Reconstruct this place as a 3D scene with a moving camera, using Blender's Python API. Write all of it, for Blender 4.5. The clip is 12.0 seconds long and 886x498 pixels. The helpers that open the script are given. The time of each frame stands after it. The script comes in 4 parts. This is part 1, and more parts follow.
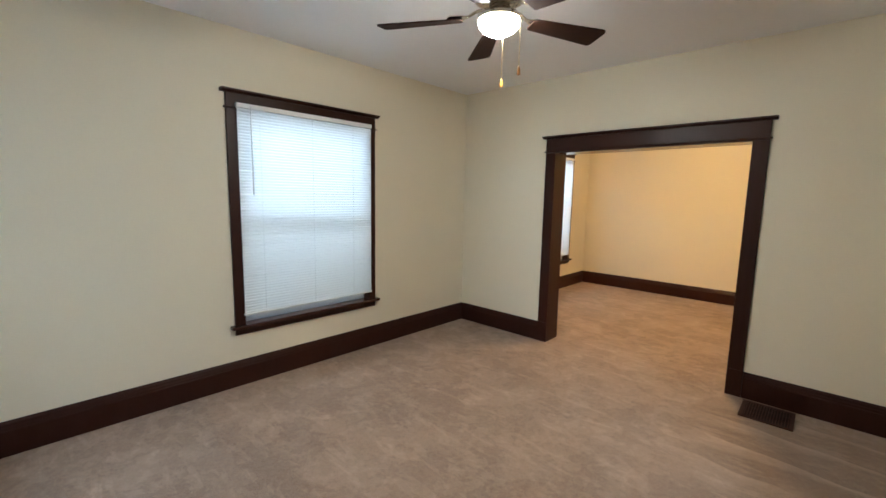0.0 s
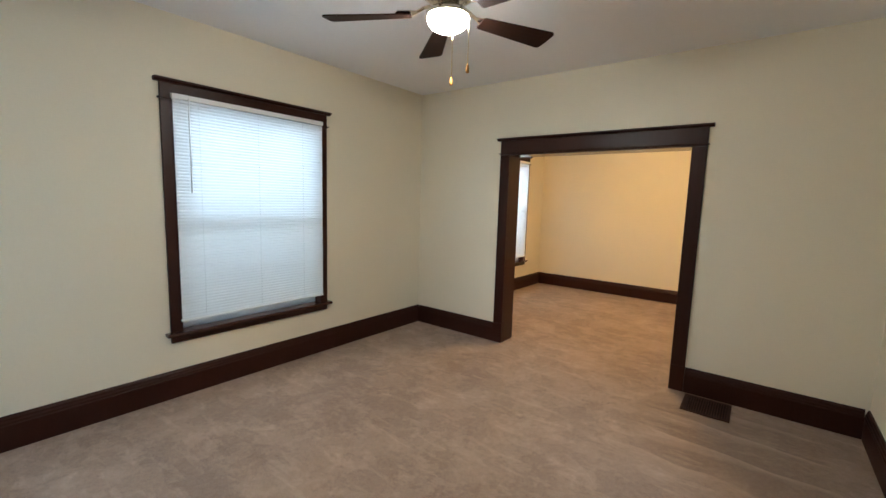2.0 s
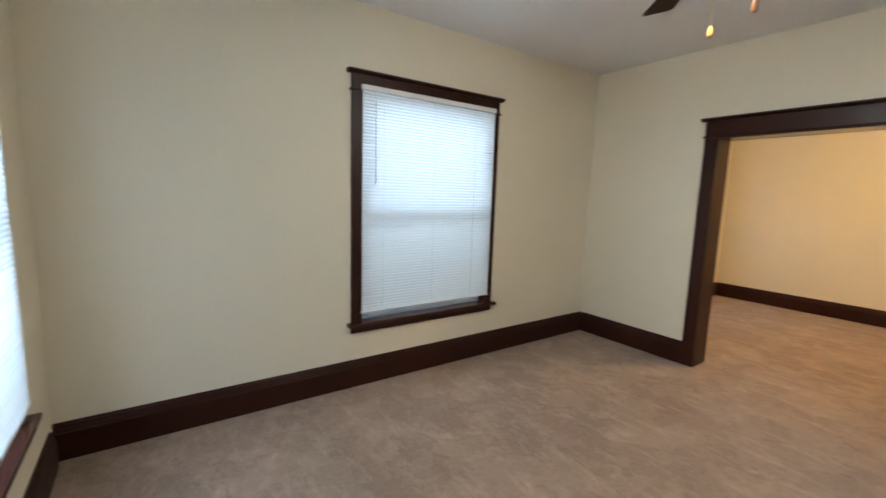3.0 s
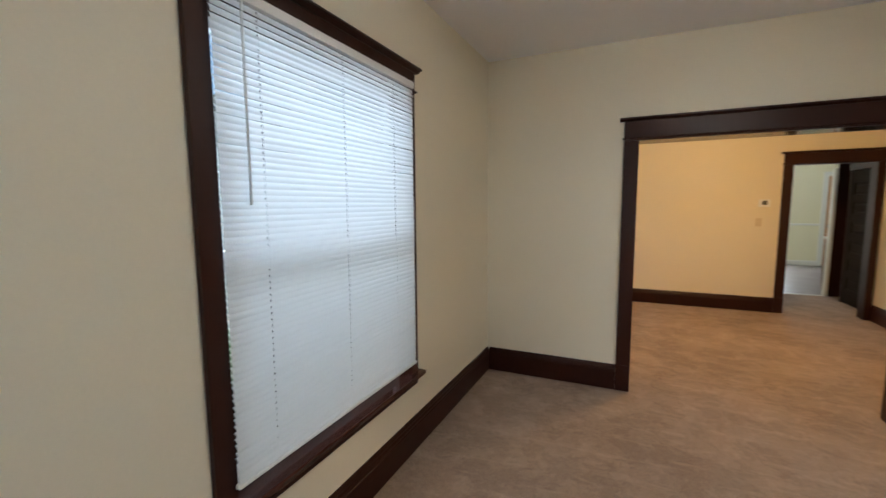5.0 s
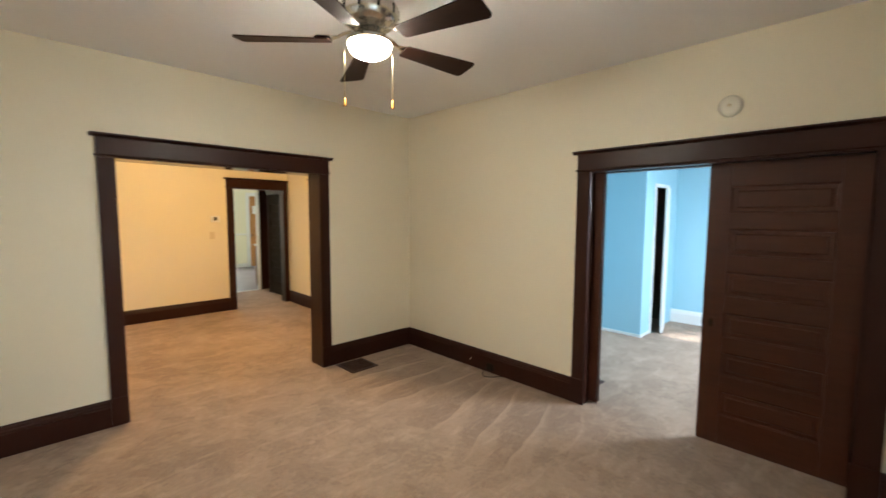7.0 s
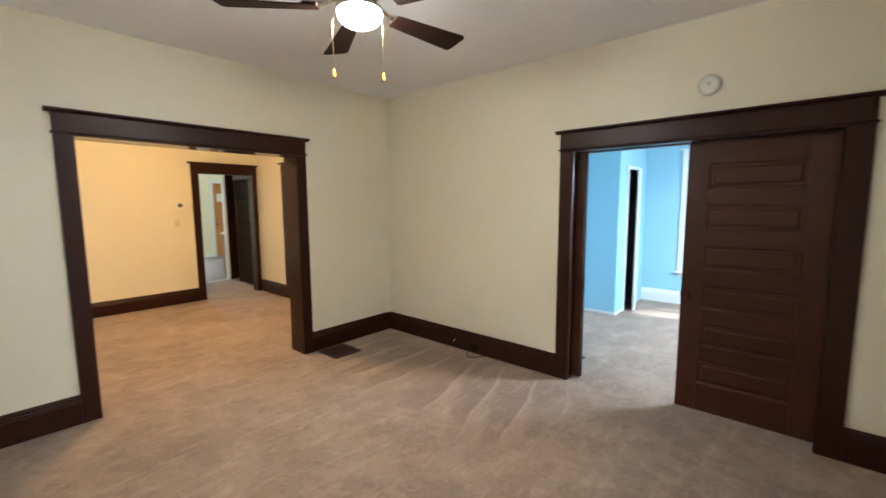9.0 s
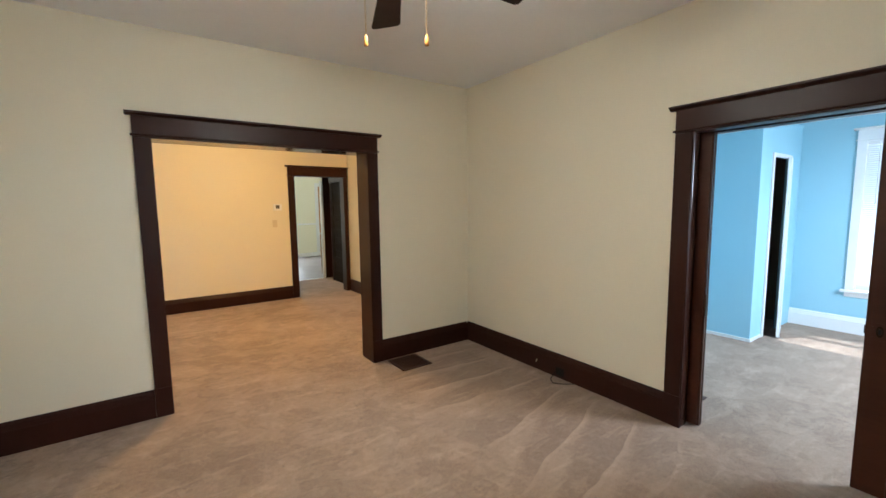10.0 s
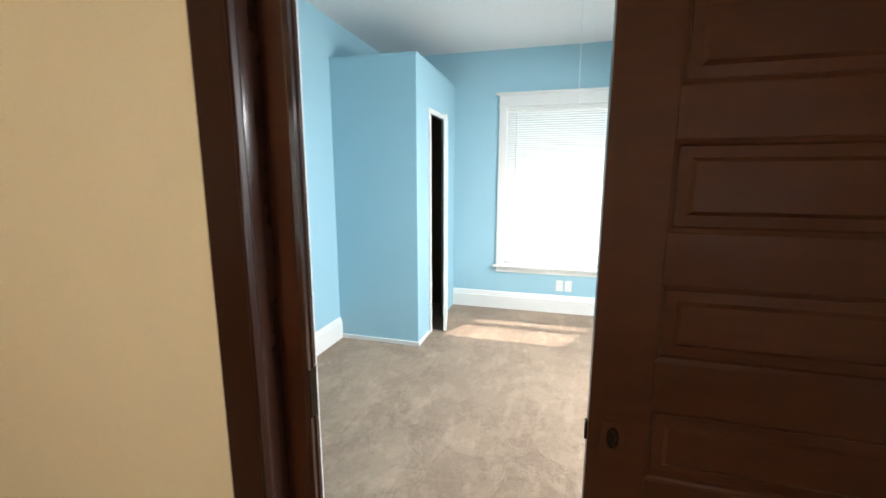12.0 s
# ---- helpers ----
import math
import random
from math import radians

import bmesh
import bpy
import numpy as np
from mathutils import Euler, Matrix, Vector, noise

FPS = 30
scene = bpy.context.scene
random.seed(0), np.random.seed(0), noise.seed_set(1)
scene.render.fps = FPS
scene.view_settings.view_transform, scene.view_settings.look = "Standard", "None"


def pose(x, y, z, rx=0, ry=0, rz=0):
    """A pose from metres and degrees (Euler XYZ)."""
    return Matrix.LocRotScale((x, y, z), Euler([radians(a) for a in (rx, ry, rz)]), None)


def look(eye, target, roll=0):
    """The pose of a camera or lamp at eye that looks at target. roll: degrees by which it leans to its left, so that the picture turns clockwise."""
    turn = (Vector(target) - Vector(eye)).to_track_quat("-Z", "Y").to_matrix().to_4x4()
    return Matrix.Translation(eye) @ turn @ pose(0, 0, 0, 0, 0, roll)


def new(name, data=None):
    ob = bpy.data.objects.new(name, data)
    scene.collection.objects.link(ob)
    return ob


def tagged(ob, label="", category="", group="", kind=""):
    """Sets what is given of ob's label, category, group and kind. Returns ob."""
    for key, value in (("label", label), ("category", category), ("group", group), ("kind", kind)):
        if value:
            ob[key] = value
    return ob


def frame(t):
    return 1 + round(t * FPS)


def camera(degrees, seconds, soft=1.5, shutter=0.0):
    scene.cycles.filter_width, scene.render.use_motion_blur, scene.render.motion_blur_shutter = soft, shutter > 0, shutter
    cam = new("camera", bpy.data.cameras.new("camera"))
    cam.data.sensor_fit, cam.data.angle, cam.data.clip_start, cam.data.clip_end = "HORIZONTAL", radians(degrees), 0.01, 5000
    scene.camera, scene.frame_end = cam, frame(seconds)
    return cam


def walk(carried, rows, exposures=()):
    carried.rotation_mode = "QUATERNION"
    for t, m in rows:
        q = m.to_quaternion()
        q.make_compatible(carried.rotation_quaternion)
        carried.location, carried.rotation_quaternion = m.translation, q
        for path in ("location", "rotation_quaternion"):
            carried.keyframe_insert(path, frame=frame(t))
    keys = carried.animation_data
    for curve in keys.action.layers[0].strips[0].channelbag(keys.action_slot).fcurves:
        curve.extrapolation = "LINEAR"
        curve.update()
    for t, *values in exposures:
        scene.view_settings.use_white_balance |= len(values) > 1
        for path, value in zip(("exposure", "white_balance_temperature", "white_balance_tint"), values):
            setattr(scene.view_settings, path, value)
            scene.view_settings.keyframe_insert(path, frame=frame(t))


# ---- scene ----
cam = camera(94.3, 12.0, shutter=0.2)
PATH = [
    (0, (3.286, -3.912, 1.543), (1.937, -2.458, 1.286), 1.1),
    (0.5, (3.254, -3.943, 1.538), (1.814, -2.578, 1.285), 1.1),
    (1, (3.25, -3.933, 1.536), (1.786, -2.593, 1.287), 1.1),
    (1.5, (3.263, -3.888, 1.533), (1.876, -2.468, 1.288), 1.0),
    (2, (3.301, -3.833, 1.526), (2.094, -2.256, 1.286), 1.7),
    (2.5, (3.158, -3.819, 1.508), (1.863, -2.315, 1.261), 2.8),
    (3, (2.75, -3.896, 1.47), (1.138, -2.744, 1.203), 1.8),
    (3.2, (2.613, -3.901, 1.447), (0.902, -2.904, 1.172), 1.5),
    (4.8, (1.295, -3.596, 1.503), (0.243, -1.91, 1.272), 0.0),
    (5, (1.161, -3.543, 1.516), (0.34, -1.732, 1.303), -0.4),
    (5.5, (0.91, -3.525, 1.569), (0.74, -1.541, 1.375), -0.7),
    (6, (0.726, -3.629, 1.608), (1.166, -1.686, 1.429), -0.7),
    (6.5, (0.792, -3.777, 1.586), (1.736, -2.023, 1.41), 0.2),
    (7, (0.762, -3.853, 1.592), (2.168, -2.441, 1.428), 0.3),
    (7.2, (0.734, -3.865, 1.596), (2.285, -2.613, 1.432), 0.1),
    (8.8, (0.701, -3.786, 1.519), (2.308, -2.611, 1.322), 0.1),
    (9, (0.685, -3.743, 1.533), (2.189, -2.443, 1.31), -0.3),
    (9.5, (0.818, -3.649, 1.508), (2.074, -2.115, 1.248), -1.2),
    (10, (1.172, -3.549, 1.508), (2.318, -1.924, 1.297), -0.7),
    (10.5, (1.649, -3.412, 1.449), (3.136, -2.087, 1.264), -1.6),
    (11, (2.18, -3.327, 1.439), (3.939, -2.396, 1.238), -1.4),
    (11.5, (2.688, -3.203, 1.422), (4.503, -2.409, 1.144), 0.5),
    (12, (3.146, -3.033, 1.441), (5.045, -2.509, 1.098), 0.1),
]
EXPOSURES = [(0.0, 1.06, 5350, 8), (0.5, 0.94, 5350, 9), (1.0, 0.95, 5350, 8), (2.5, 0.98, 5350, 8), (3.2, 0.95, 5300, 8), (4.8, 0.64, 5550, 11), (5.5, 0.68, 5650, 12), (6.0, 0.84, 5800, 12), (7.0, 1.22, 5850, 8), (8.8, 1.32, 5400, 7), (9.5, 1.28, 5400, 8), (10.0, 1.16, 5450, 8), (10.5, 1.18, 5500, 9), (11.0, 1.36, 5800, 11), (11.5, 1.28, 6500, 12), (12.0, 1.14, 7000, 12)]
walk(cam, [(t, look(eye, target, roll)) for t, eye, target, roll in PATH], EXPOSURES)

# ---- world, sun, large lights ----
world = bpy.data.worlds.new("sky")
scene.world = world
world.use_nodes = True
wn = world.node_tree
sky = wn.nodes.new("ShaderNodeTexSky")
sky.sky_type, sky.sun_disc = "NISHITA", False
sky.sun_elevation, sky.sun_rotation = radians(52.4), radians(114.7)
wn.links.new(sky.outputs[0], wn.nodes["Background"].inputs[0])
wn.nodes["Background"].inputs[1].default_value = 0.12

sun = new("sun", bpy.data.lights.new("sun", "SUN"))
sun.data.energy, sun.data.angle, sun.data.color = 5.0, radians(0.5), (1.0, 0.98, 0.94)
sun.matrix_world = look((20, -9.2, 28.6), (0, 0, 0))


def window_lamp(name, eye, target, width, height, watts, color):
    """The sky's light in a window opening."""
    lamp = new(name, bpy.data.lights.new(name, "AREA"))
    lamp.data.shape, lamp.data.size, lamp.data.size_y = "RECTANGLE", width, height
    lamp.data.energy, lamp.data.color = watts, color
    lamp.matrix_world = look(eye, target)
    return lamp


DAY = (0.86, 0.94, 1.0)
window_lamp("window_light", (-0.60, -2.05, 2.00), (0.5, -2.05, 1.70), 1.5, 1.5, 28, DAY)
window_lamp("window_light", (1.15, -4.85, 1.50), (1.15, -4.0, 1.35), 1.2, 1.4, 37, DAY)
window_lamp("window_light", (-0.42, 2.135, 1.60), (0.5, 2.135, 1.45), 1.2, 1.2, 20, DAY)
window_lamp("window_light", (8.45, -3.09, 0.45), (7.6, -3.09, 1.45), 1.5, 0.9, 30, (0.96, 0.98, 1.0))
# lamp at the unseen south window, added to brighten the bedroom
window_lamp("window_light", (5.75, -4.52, 1.80), (5.75, -4.1, 1.15), 1.1, 0.8, 74, (0.85, 0.92, 1.0))
window_lamp("window_light", (4.15, 9.42, 1.35), (4.15, 8.6, 1.25), 1.2, 1.9, 105, (1.0, 0.98, 0.90))


# ---- materials ----
def material(name, color, rough=0.6, metallic=0.0, vary=0.12, broad=1.5, grain=60.0, bump=0.1, depth=0.002, stretch=(1, 1, 1), gloss=0.5, island=0.0):
    """A surface with broad stains and a fine grain."""
    m = bpy.data.materials.new(name)
    m.use_nodes = True
    t = m.node_tree
    b = t.nodes["Principled BSDF"]
    b.inputs["Metallic"].default_value, b.inputs["Specular IOR Level"].default_value = metallic, gloss
    co = t.nodes.new("ShaderNodeTexCoord")
    mp = t.nodes.new("ShaderNodeMapping")
    mp.inputs["Scale"].default_value = stretch
    t.links.new(co.outputs["Object"], mp.inputs[0])
    big, fine = t.nodes.new("ShaderNodeTexNoise"), t.nodes.new("ShaderNodeTexNoise")
    big.inputs["Scale"].default_value, big.inputs["Detail"].default_value = broad, 4
    fine.inputs["Scale"].default_value, fine.inputs["Detail"].default_value = grain, 5
    for n in (big, fine):
        t.links.new(mp.outputs[0], n.inputs["Vector"])
    add = t.nodes.new("ShaderNodeMath")
    add.operation = "MULTIPLY_ADD"
    t.links.new(fine.outputs[0], add.inputs[0])
    add.inputs[1].default_value = 0.45
    t.links.new(big.outputs[0], add.inputs[2])
    ramp = t.nodes.new("ShaderNodeValToRGB")
    ramp.color_ramp.elements[0].position, ramp.color_ramp.elements[1].position = 0.45, 1.0
    ramp.color_ramp.elements[0].color = (*[c * (1 - vary) for c in color], 1)
    ramp.color_ramp.elements[1].color = (*[min(1, c * (1 + vary)) for c in color], 1)
    t.links.new(add.outputs[0], ramp.inputs[0])
    t.links.new(ramp.outputs[0], b.inputs["Base Color"])
    rr = t.nodes.new("ShaderNodeMapRange")
    rr.inputs["To Min"].default_value, rr.inputs["To Max"].default_value = max(0.02, rough - 0.12), min(1, rough + 0.12)
    t.links.new(big.outputs[0], rr.inputs[0])
    t.links.new(rr.outputs[0], b.inputs["Roughness"])
    bp = t.nodes.new("ShaderNodeBump")
    bp.inputs["Strength"].default_value, bp.inputs["Distance"].default_value = bump, depth
    t.links.new(fine.outputs[0], bp.inputs["Height"])
    t.links.new(bp.outputs[0], b.inputs["Normal"])
    return m


def carpet_material():
    """Cut pile carpet: mottled nap, footprints and the wedges that a vacuum cleaner leaves."""
    m = bpy.data.materials.new("carpet_pile")
    m.use_nodes = True
    t = m.node_tree
    b = t.nodes["Principled BSDF"]
    b.inputs["Roughness"].default_value, b.inputs["Specular IOR Level"].default_value = 0.95, 0.1
    b.inputs["Sheen Weight"].default_value, b.inputs["Sheen Roughness"].default_value = 0.10, 0.5
    co = t.nodes.new("ShaderNodeTexCoord")

    def tex(scale, detail, rough=0.55, distort=0.0, mapping=None):
        n = t.nodes.new("ShaderNodeTexNoise")
        n.inputs["Scale"].default_value, n.inputs["Detail"].default_value = scale, detail
        n.inputs["Roughness"].default_value, n.inputs["Distortion"].default_value = rough, distort
        if mapping:
            mp = t.nodes.new("ShaderNodeMapping")
            mp.inputs["Rotation"].default_value, mp.inputs["Scale"].default_value = mapping
            t.links.new(co.outputs["Object"], mp.inputs[0])
            t.links.new(mp.outputs[0], n.inputs["Vector"])
        else:
            t.links.new(co.outputs["Object"], n.inputs["Vector"])
        return n

    def calc(op, a, v, c=None):
        n = t.nodes.new("ShaderNodeMath")
        n.operation = op
        for i, s in enumerate((a, v, c)):
            if s is None:
                continue
            if isinstance(s, (int, float)):
                n.inputs[i].default_value = s
            else:
                t.links.new(s, n.inputs[i])
        return n.outputs[0]

    def ramp_of(x, lo, hi):
        r = t.nodes.new("ShaderNodeMapRange")
        r.interpolation_type = "SMOOTHSTEP"
        r.inputs["From Min"].default_value, r.inputs["From Max"].default_value = lo, hi
        t.links.new(x, r.inputs[0])
        return r.outputs[0]

    nap = ramp_of(tex(2.6, 9, 0.64, 0.35).outputs[0], 0.490, 0.520)
    foot = ramp_of(tex(6.5, 8, 0.66, 0.35).outputs[0], 0.535, 0.560)
    scuff = ramp_of(tex(1.0, 6, 0.62, 0.5, ((0, 0, radians(-32)), (2.6, 13.0, 1.0))).outputs[0], 0.565, 0.590)
    tuft = tex(150.0, 3, 0.7).outputs[0]
    loops = tex(420.0, 2, 0.6).outputs[0]
    # strokes of the vacuum cleaner, run out from the east wall
    sep = t.nodes.new("ShaderNodeSeparateXYZ")
    t.links.new(co.outputs["Object"], sep.inputs[0])
    px, py = sep.outputs[0], sep.outputs[1]
    wob = tex(1.6, 2).outputs[0]
    bend = calc("MULTIPLY_ADD", calc("SUBTRACT", 1.0, ramp_of(py, -1.9, -1.0)), 0.38, -0.08)
    run_out = calc("SUBTRACT", 3.75, px)
    phase = calc("ADD", calc("MULTIPLY_ADD", bend, run_out, py), calc("MULTIPLY", wob, 0.16))
    saw = calc("FRACT", calc("MULTIPLY_ADD", phase, 3.25, 0.55), 0.0)
    # each stroke is a dark wedge that narrows as the pale one beside it widens
    start = calc("SUBTRACT", 0.93, calc("MULTIPLY", ramp_of(run_out, 0.0, 1.2), 0.55))
    pale = calc("MULTIPLY", ramp_of(calc("SUBTRACT", saw, start), -0.16, 0.08), calc("SUBTRACT", 1.0, ramp_of(saw, 0.955, 0.985)))
    ridge = calc("MULTIPLY", ramp_of(saw, 0.86, 0.91), calc("SUBTRACT", 1.0, ramp_of(saw, 0.955, 0.98)))
    stroke = calc("MULTIPLY_ADD", ridge, 0.18, calc("MULTIPLY_ADD", pale, 0.58, -0.20))
    stroke = calc("MULTIPLY", stroke, ramp_of(tex(1.9, 3).outputs[0], 0.34, 0.50))
    zone = calc("MULTIPLY", ramp_of(px, 2.55, 3.05), calc("SUBTRACT", 1.0, ramp_of(px, 3.7, 3.92)))
    zone = calc("MULTIPLY", zone, ramp_of(py, -2.75, -2.3))
    zone = calc("MULTIPLY", zone, calc("SUBTRACT", 1.0, ramp_of(py, -0.35, -0.1)))
    speck = tex(30.0, 5, 0.75).outputs[0]
    val = calc("MULTIPLY_ADD", nap, 0.085, calc("MULTIPLY", foot, 0.075))
    drag = ramp_of(tex(0.9, 5, 0.62, 0.8).outputs[0], 0.43, 0.58)
    val = calc("MULTIPLY_ADD", drag, 0.09, val)
    val = calc("MULTIPLY", val, calc("MULTIPLY_ADD", zone, -0.6, 1.0))
    val = calc("MULTIPLY_ADD", scuff, 0.085, val)
    val = calc("MULTIPLY_ADD", calc("MULTIPLY", stroke, zone), 0.34, val)
    val = calc("MULTIPLY_ADD", speck, 0.44, val)
    val = calc("MULTIPLY_ADD", tuft, 0.50, val)
    val = calc("MULTIPLY_ADD", loops, 0.30, val)
    val = calc("ADD", val, -0.095)
    ramp = t.nodes.new("ShaderNodeValToRGB")
    ramp.color_ramp.elements[0].position, ramp.color_ramp.elements[1].position = 0.25, 1.1
    ramp.color_ramp.elements[0].color = (0.150, 0.101, 0.071, 1)
    ramp.color_ramp.elements[1].color = (0.510, 0.372, 0.268, 1)
    t.links.new(val, ramp.inputs[0])
    t.links.new(ramp.outputs[0], b.inputs["Base Color"])
    h = calc("MULTIPLY_ADD", loops, 0.5, tuft)
    h = calc("MULTIPLY_ADD", nap, 0.5, h)
    bp = t.nodes.new("ShaderNodeBump")
    bp.inputs["Strength"].default_value, bp.inputs["Distance"].default_value = 0.7, 0.008
    t.links.new(h, bp.inputs["Height"])
    t.links.new(bp.outputs[0], b.inputs["Normal"])
    return m


def slat_material():
    m = bpy.data.materials.new("vinyl_slat")
    m.use_nodes = True
    t = m.node_tree
    b = t.nodes["Principled BSDF"]
    b.inputs["Base Color"].default_value, b.inputs["Roughness"].default_value = (0.76, 0.77, 0.76, 1), 0.45
    tr = t.nodes.new("ShaderNodeBsdfTranslucent")
    tr.inputs[0].default_value = (0.80, 0.84, 0.86, 1)
    mix = t.nodes.new("ShaderNodeMixShader")
    mix.inputs[0].default_value = 0.27
    t.links.new(b.outputs[0], mix.inputs[1])
    t.links.new(tr.outputs[0], mix.inputs[2])
    t.links.new(mix.outputs[0], t.nodes["Material Output"].inputs[0])
    return m


def glass_material():
    m = bpy.data.materials.new("window_glass")
    m.use_nodes = True
    t = m.node_tree
    t.nodes.remove(t.nodes["Principled BSDF"])
    g, tp, mix, fr = (t.nodes.new(n) for n in ("ShaderNodeBsdfGlossy", "ShaderNodeBsdfTransparent", "ShaderNodeMixShader", "ShaderNodeFresnel"))
    g.inputs["Roughness"].default_value = 0.02
    tp.inputs[0].default_value = (0.93, 0.96, 0.95, 1)
    t.links.new(fr.outputs[0], mix.inputs[0])
    t.links.new(tp.outputs[0], mix.inputs[1])
    t.links.new(g.outputs[0], mix.inputs[2])
    t.links.new(mix.outputs[0], t.nodes["Material Output"].inputs[0])
    return m


def glow(name, color, strength):
    m = bpy.data.materials.new(name)
    m.use_nodes = True
    b = m.node_tree.nodes["Principled BSDF"]
    b.inputs["Base Color"].default_value = (0.9, 0.88, 0.82, 1)
    b.inputs["Emission Color"].default_value, b.inputs["Emission Strength"].default_value = (*color, 1), strength
    return m


CREAM = material("cream_wall_paint", (0.765, 0.692, 0.525), 0.55, vary=0.035, broad=0.8, grain=90, bump=0.12, depth=0.0015)
BLUE = material("sky_blue_wall_paint", (0.34, 0.575, 0.67), 0.5, vary=0.03, broad=0.8, grain=90, bump=0.12, depth=0.0015)
PALE = material("pale_yellow_wall_paint", (0.82, 0.79, 0.60), 0.55, vary=0.03, broad=0.8, grain=90, bump=0.1)
CEILING = material("white_ceiling_paint", (0.83, 0.82, 0.81), 0.8, vary=0.03, broad=0.9, grain=45, bump=0.15, depth=0.002)
# trim stain, also used as painted shade on the recess walls
TRIM = material("dark_brown_trim_and_shade", (0.0285, 0.0078, 0.0040), 0.38, vary=0.25, broad=2.5, grain=35, bump=0.12, depth=0.001, stretch=(1, 1, 0.25), gloss=0.24)
DOORWOOD = material("dark_stained_door_wood", (0.058, 0.0180, 0.0082), 0.37, vary=0.30, broad=3, grain=45, bump=0.12, depth=0.001, stretch=(1, 0.15, 1), gloss=0.28)
WHITE = material("white_trim_paint", (0.80, 0.80, 0.77), 0.35, vary=0.03, broad=3, grain=60, bump=0.06, depth=0.001)
SASH = material("white_sash_paint", (0.74, 0.76, 0.78), 0.4, vary=0.05, broad=3, grain=60, bump=0.06, depth=0.001)
PLASTIC = material("white_plastic", (0.72, 0.685, 0.585), 0.4, vary=0.02, bump=0.02)
IVORY = material("ivory_plastic", (0.66, 0.56, 0.38), 0.4, vary=0.02, bump=0.02)
SCREEN = material("grey_lcd_display", (0.085, 0.080, 0.062), 0.3, vary=0.05, bump=0.01)
BLACK = material("black_plastic", (0.010, 0.009, 0.008), 0.6, vary=0.1, bump=0.03, gloss=0.15)
NICKEL = material("brushed_nickel", (0.62, 0.57, 0.50), 0.22, metallic=1.0, vary=0.05, grain=120, bump=0.03)
CHAIN = material("pale_brass_chain", (0.62, 0.50, 0.28), 0.35, metallic=1.0, vary=0.1, bump=0.02)
BRASS = material("aged_brass", (0.030, 0.020, 0.011), 0.5, metallic=1.0, vary=0.3, grain=40, bump=0.1)
AMBER = material("amber_plastic", (0.36, 0.17, 0.028), 0.5, vary=0.05, bump=0.02, gloss=0.2)
BLADE = material("walnut_fan_blade", (0.022, 0.009, 0.0055), 0.6, vary=0.35, broad=6, grain=50, bump=0.05, depth=0.0005, stretch=(0.2, 1, 1), gloss=0.12)
VENTM = material("brown_register_metal", (0.050, 0.022, 0.015), 0.5, vary=0.2, bump=0.05, gloss=0.2)
# door wood made darker and duller, to hold the passage's shade
SHADEWOOD = material("dull_shaded_door_wood", (0.022, 0.014, 0.009), 0.65, vary=0.25, broad=3, grain=45, bump=0.12, depth=0.001, stretch=(1, 1, 0.2), gloss=0.05)
# the oak below in a darker copy, shade put into the colour
CABINET = material("shaded_cabinet_wood", (0.17, 0.085, 0.035), 0.45, vary=0.25, broad=4, grain=40, bump=0.08, stretch=(1, 1, 0.2))
OAK = material("orange_oak_wood", (0.50, 0.22, 0.055), 0.4, vary=0.25, broad=4, grain=40, bump=0.08, stretch=(1, 1, 0.2))
VINYL = material("grey_vinyl_floor", (0.15, 0.13, 0.13), 0.36, vary=0.12, broad=2, grain=30, bump=0.05)
LAMINATE = material("white_countertop", (0.78, 0.76, 0.72), 0.35, vary=0.03)
SIDING = material("grey_lap_siding", (0.46, 0.48, 0.47), 0.7, vary=0.08, broad=1, grain=20, bump=0.1)
LAWN = material("lawn", (0.075, 0.12, 0.04), 0.9, vary=0.35, broad=0.6, grain=40, bump=0.6, depth=0.03)
SHINGLE = material("asphalt_shingle", (0.09, 0.085, 0.08), 0.9, vary=0.3, broad=3, grain=30, bump=0.5, depth=0.01)
CORD = material("white_cord", (0.82, 0.81, 0.78), 0.6, vary=0.05)
CARPET = carpet_material()
SLAT = slat_material()
GLASS = glass_material()
VARNISH = material("glossy_brown_varnish", (0.040, 0.0155, 0.0105), 0.14, vary=0.1, broad=2.5, grain=20, bump=0.01, depth=0.001)
GLOBE = glow("lit_frosted_glass", (1.0, 0.87, 0.66), 118.0)
GLOBE_FAR = glow("lit_warm_glass", (1.0, 0.59, 0.21), 132.0)


# ---- builders ----
def box(bm, x0, x1, y0, y1, z0, z1):
    vs = [bm.verts.new((x, y, z)) for x in (x0, x1) for y in (y0, y1) for z in (z0, z1)]
    for f in ((0, 1, 3, 2), (4, 6, 7, 5), (0, 4, 5, 1), (2, 3, 7, 6), (0, 2, 6, 4), (1, 5, 7, 3)):
        bm.faces.new([vs[i] for i in f])
    return vs


def boxes(*dims, bevel=0.0):
    bm = bmesh.new()
    for d in dims:
        box(bm, *d)
    if bevel:
        bmesh.ops.bevel(bm, geom=list(bm.edges), offset=bevel, segments=2, affect="EDGES", profile=0.6)
    return bm


def run(bm, profile, u0, u1):
    """A moulding: a profile of (v, z) drawn along u."""
    a = [bm.verts.new((u0, v, z)) for v, z in profile]
    b = [bm.verts.new((u1, v, z)) for v, z in profile]
    n = len(profile)
    for i in range(n):
        bm.faces.new((a[i], a[(i + 1) % n], b[(i + 1) % n], b[i]))
    bm.faces.new(a)
    bm.faces.new(b)


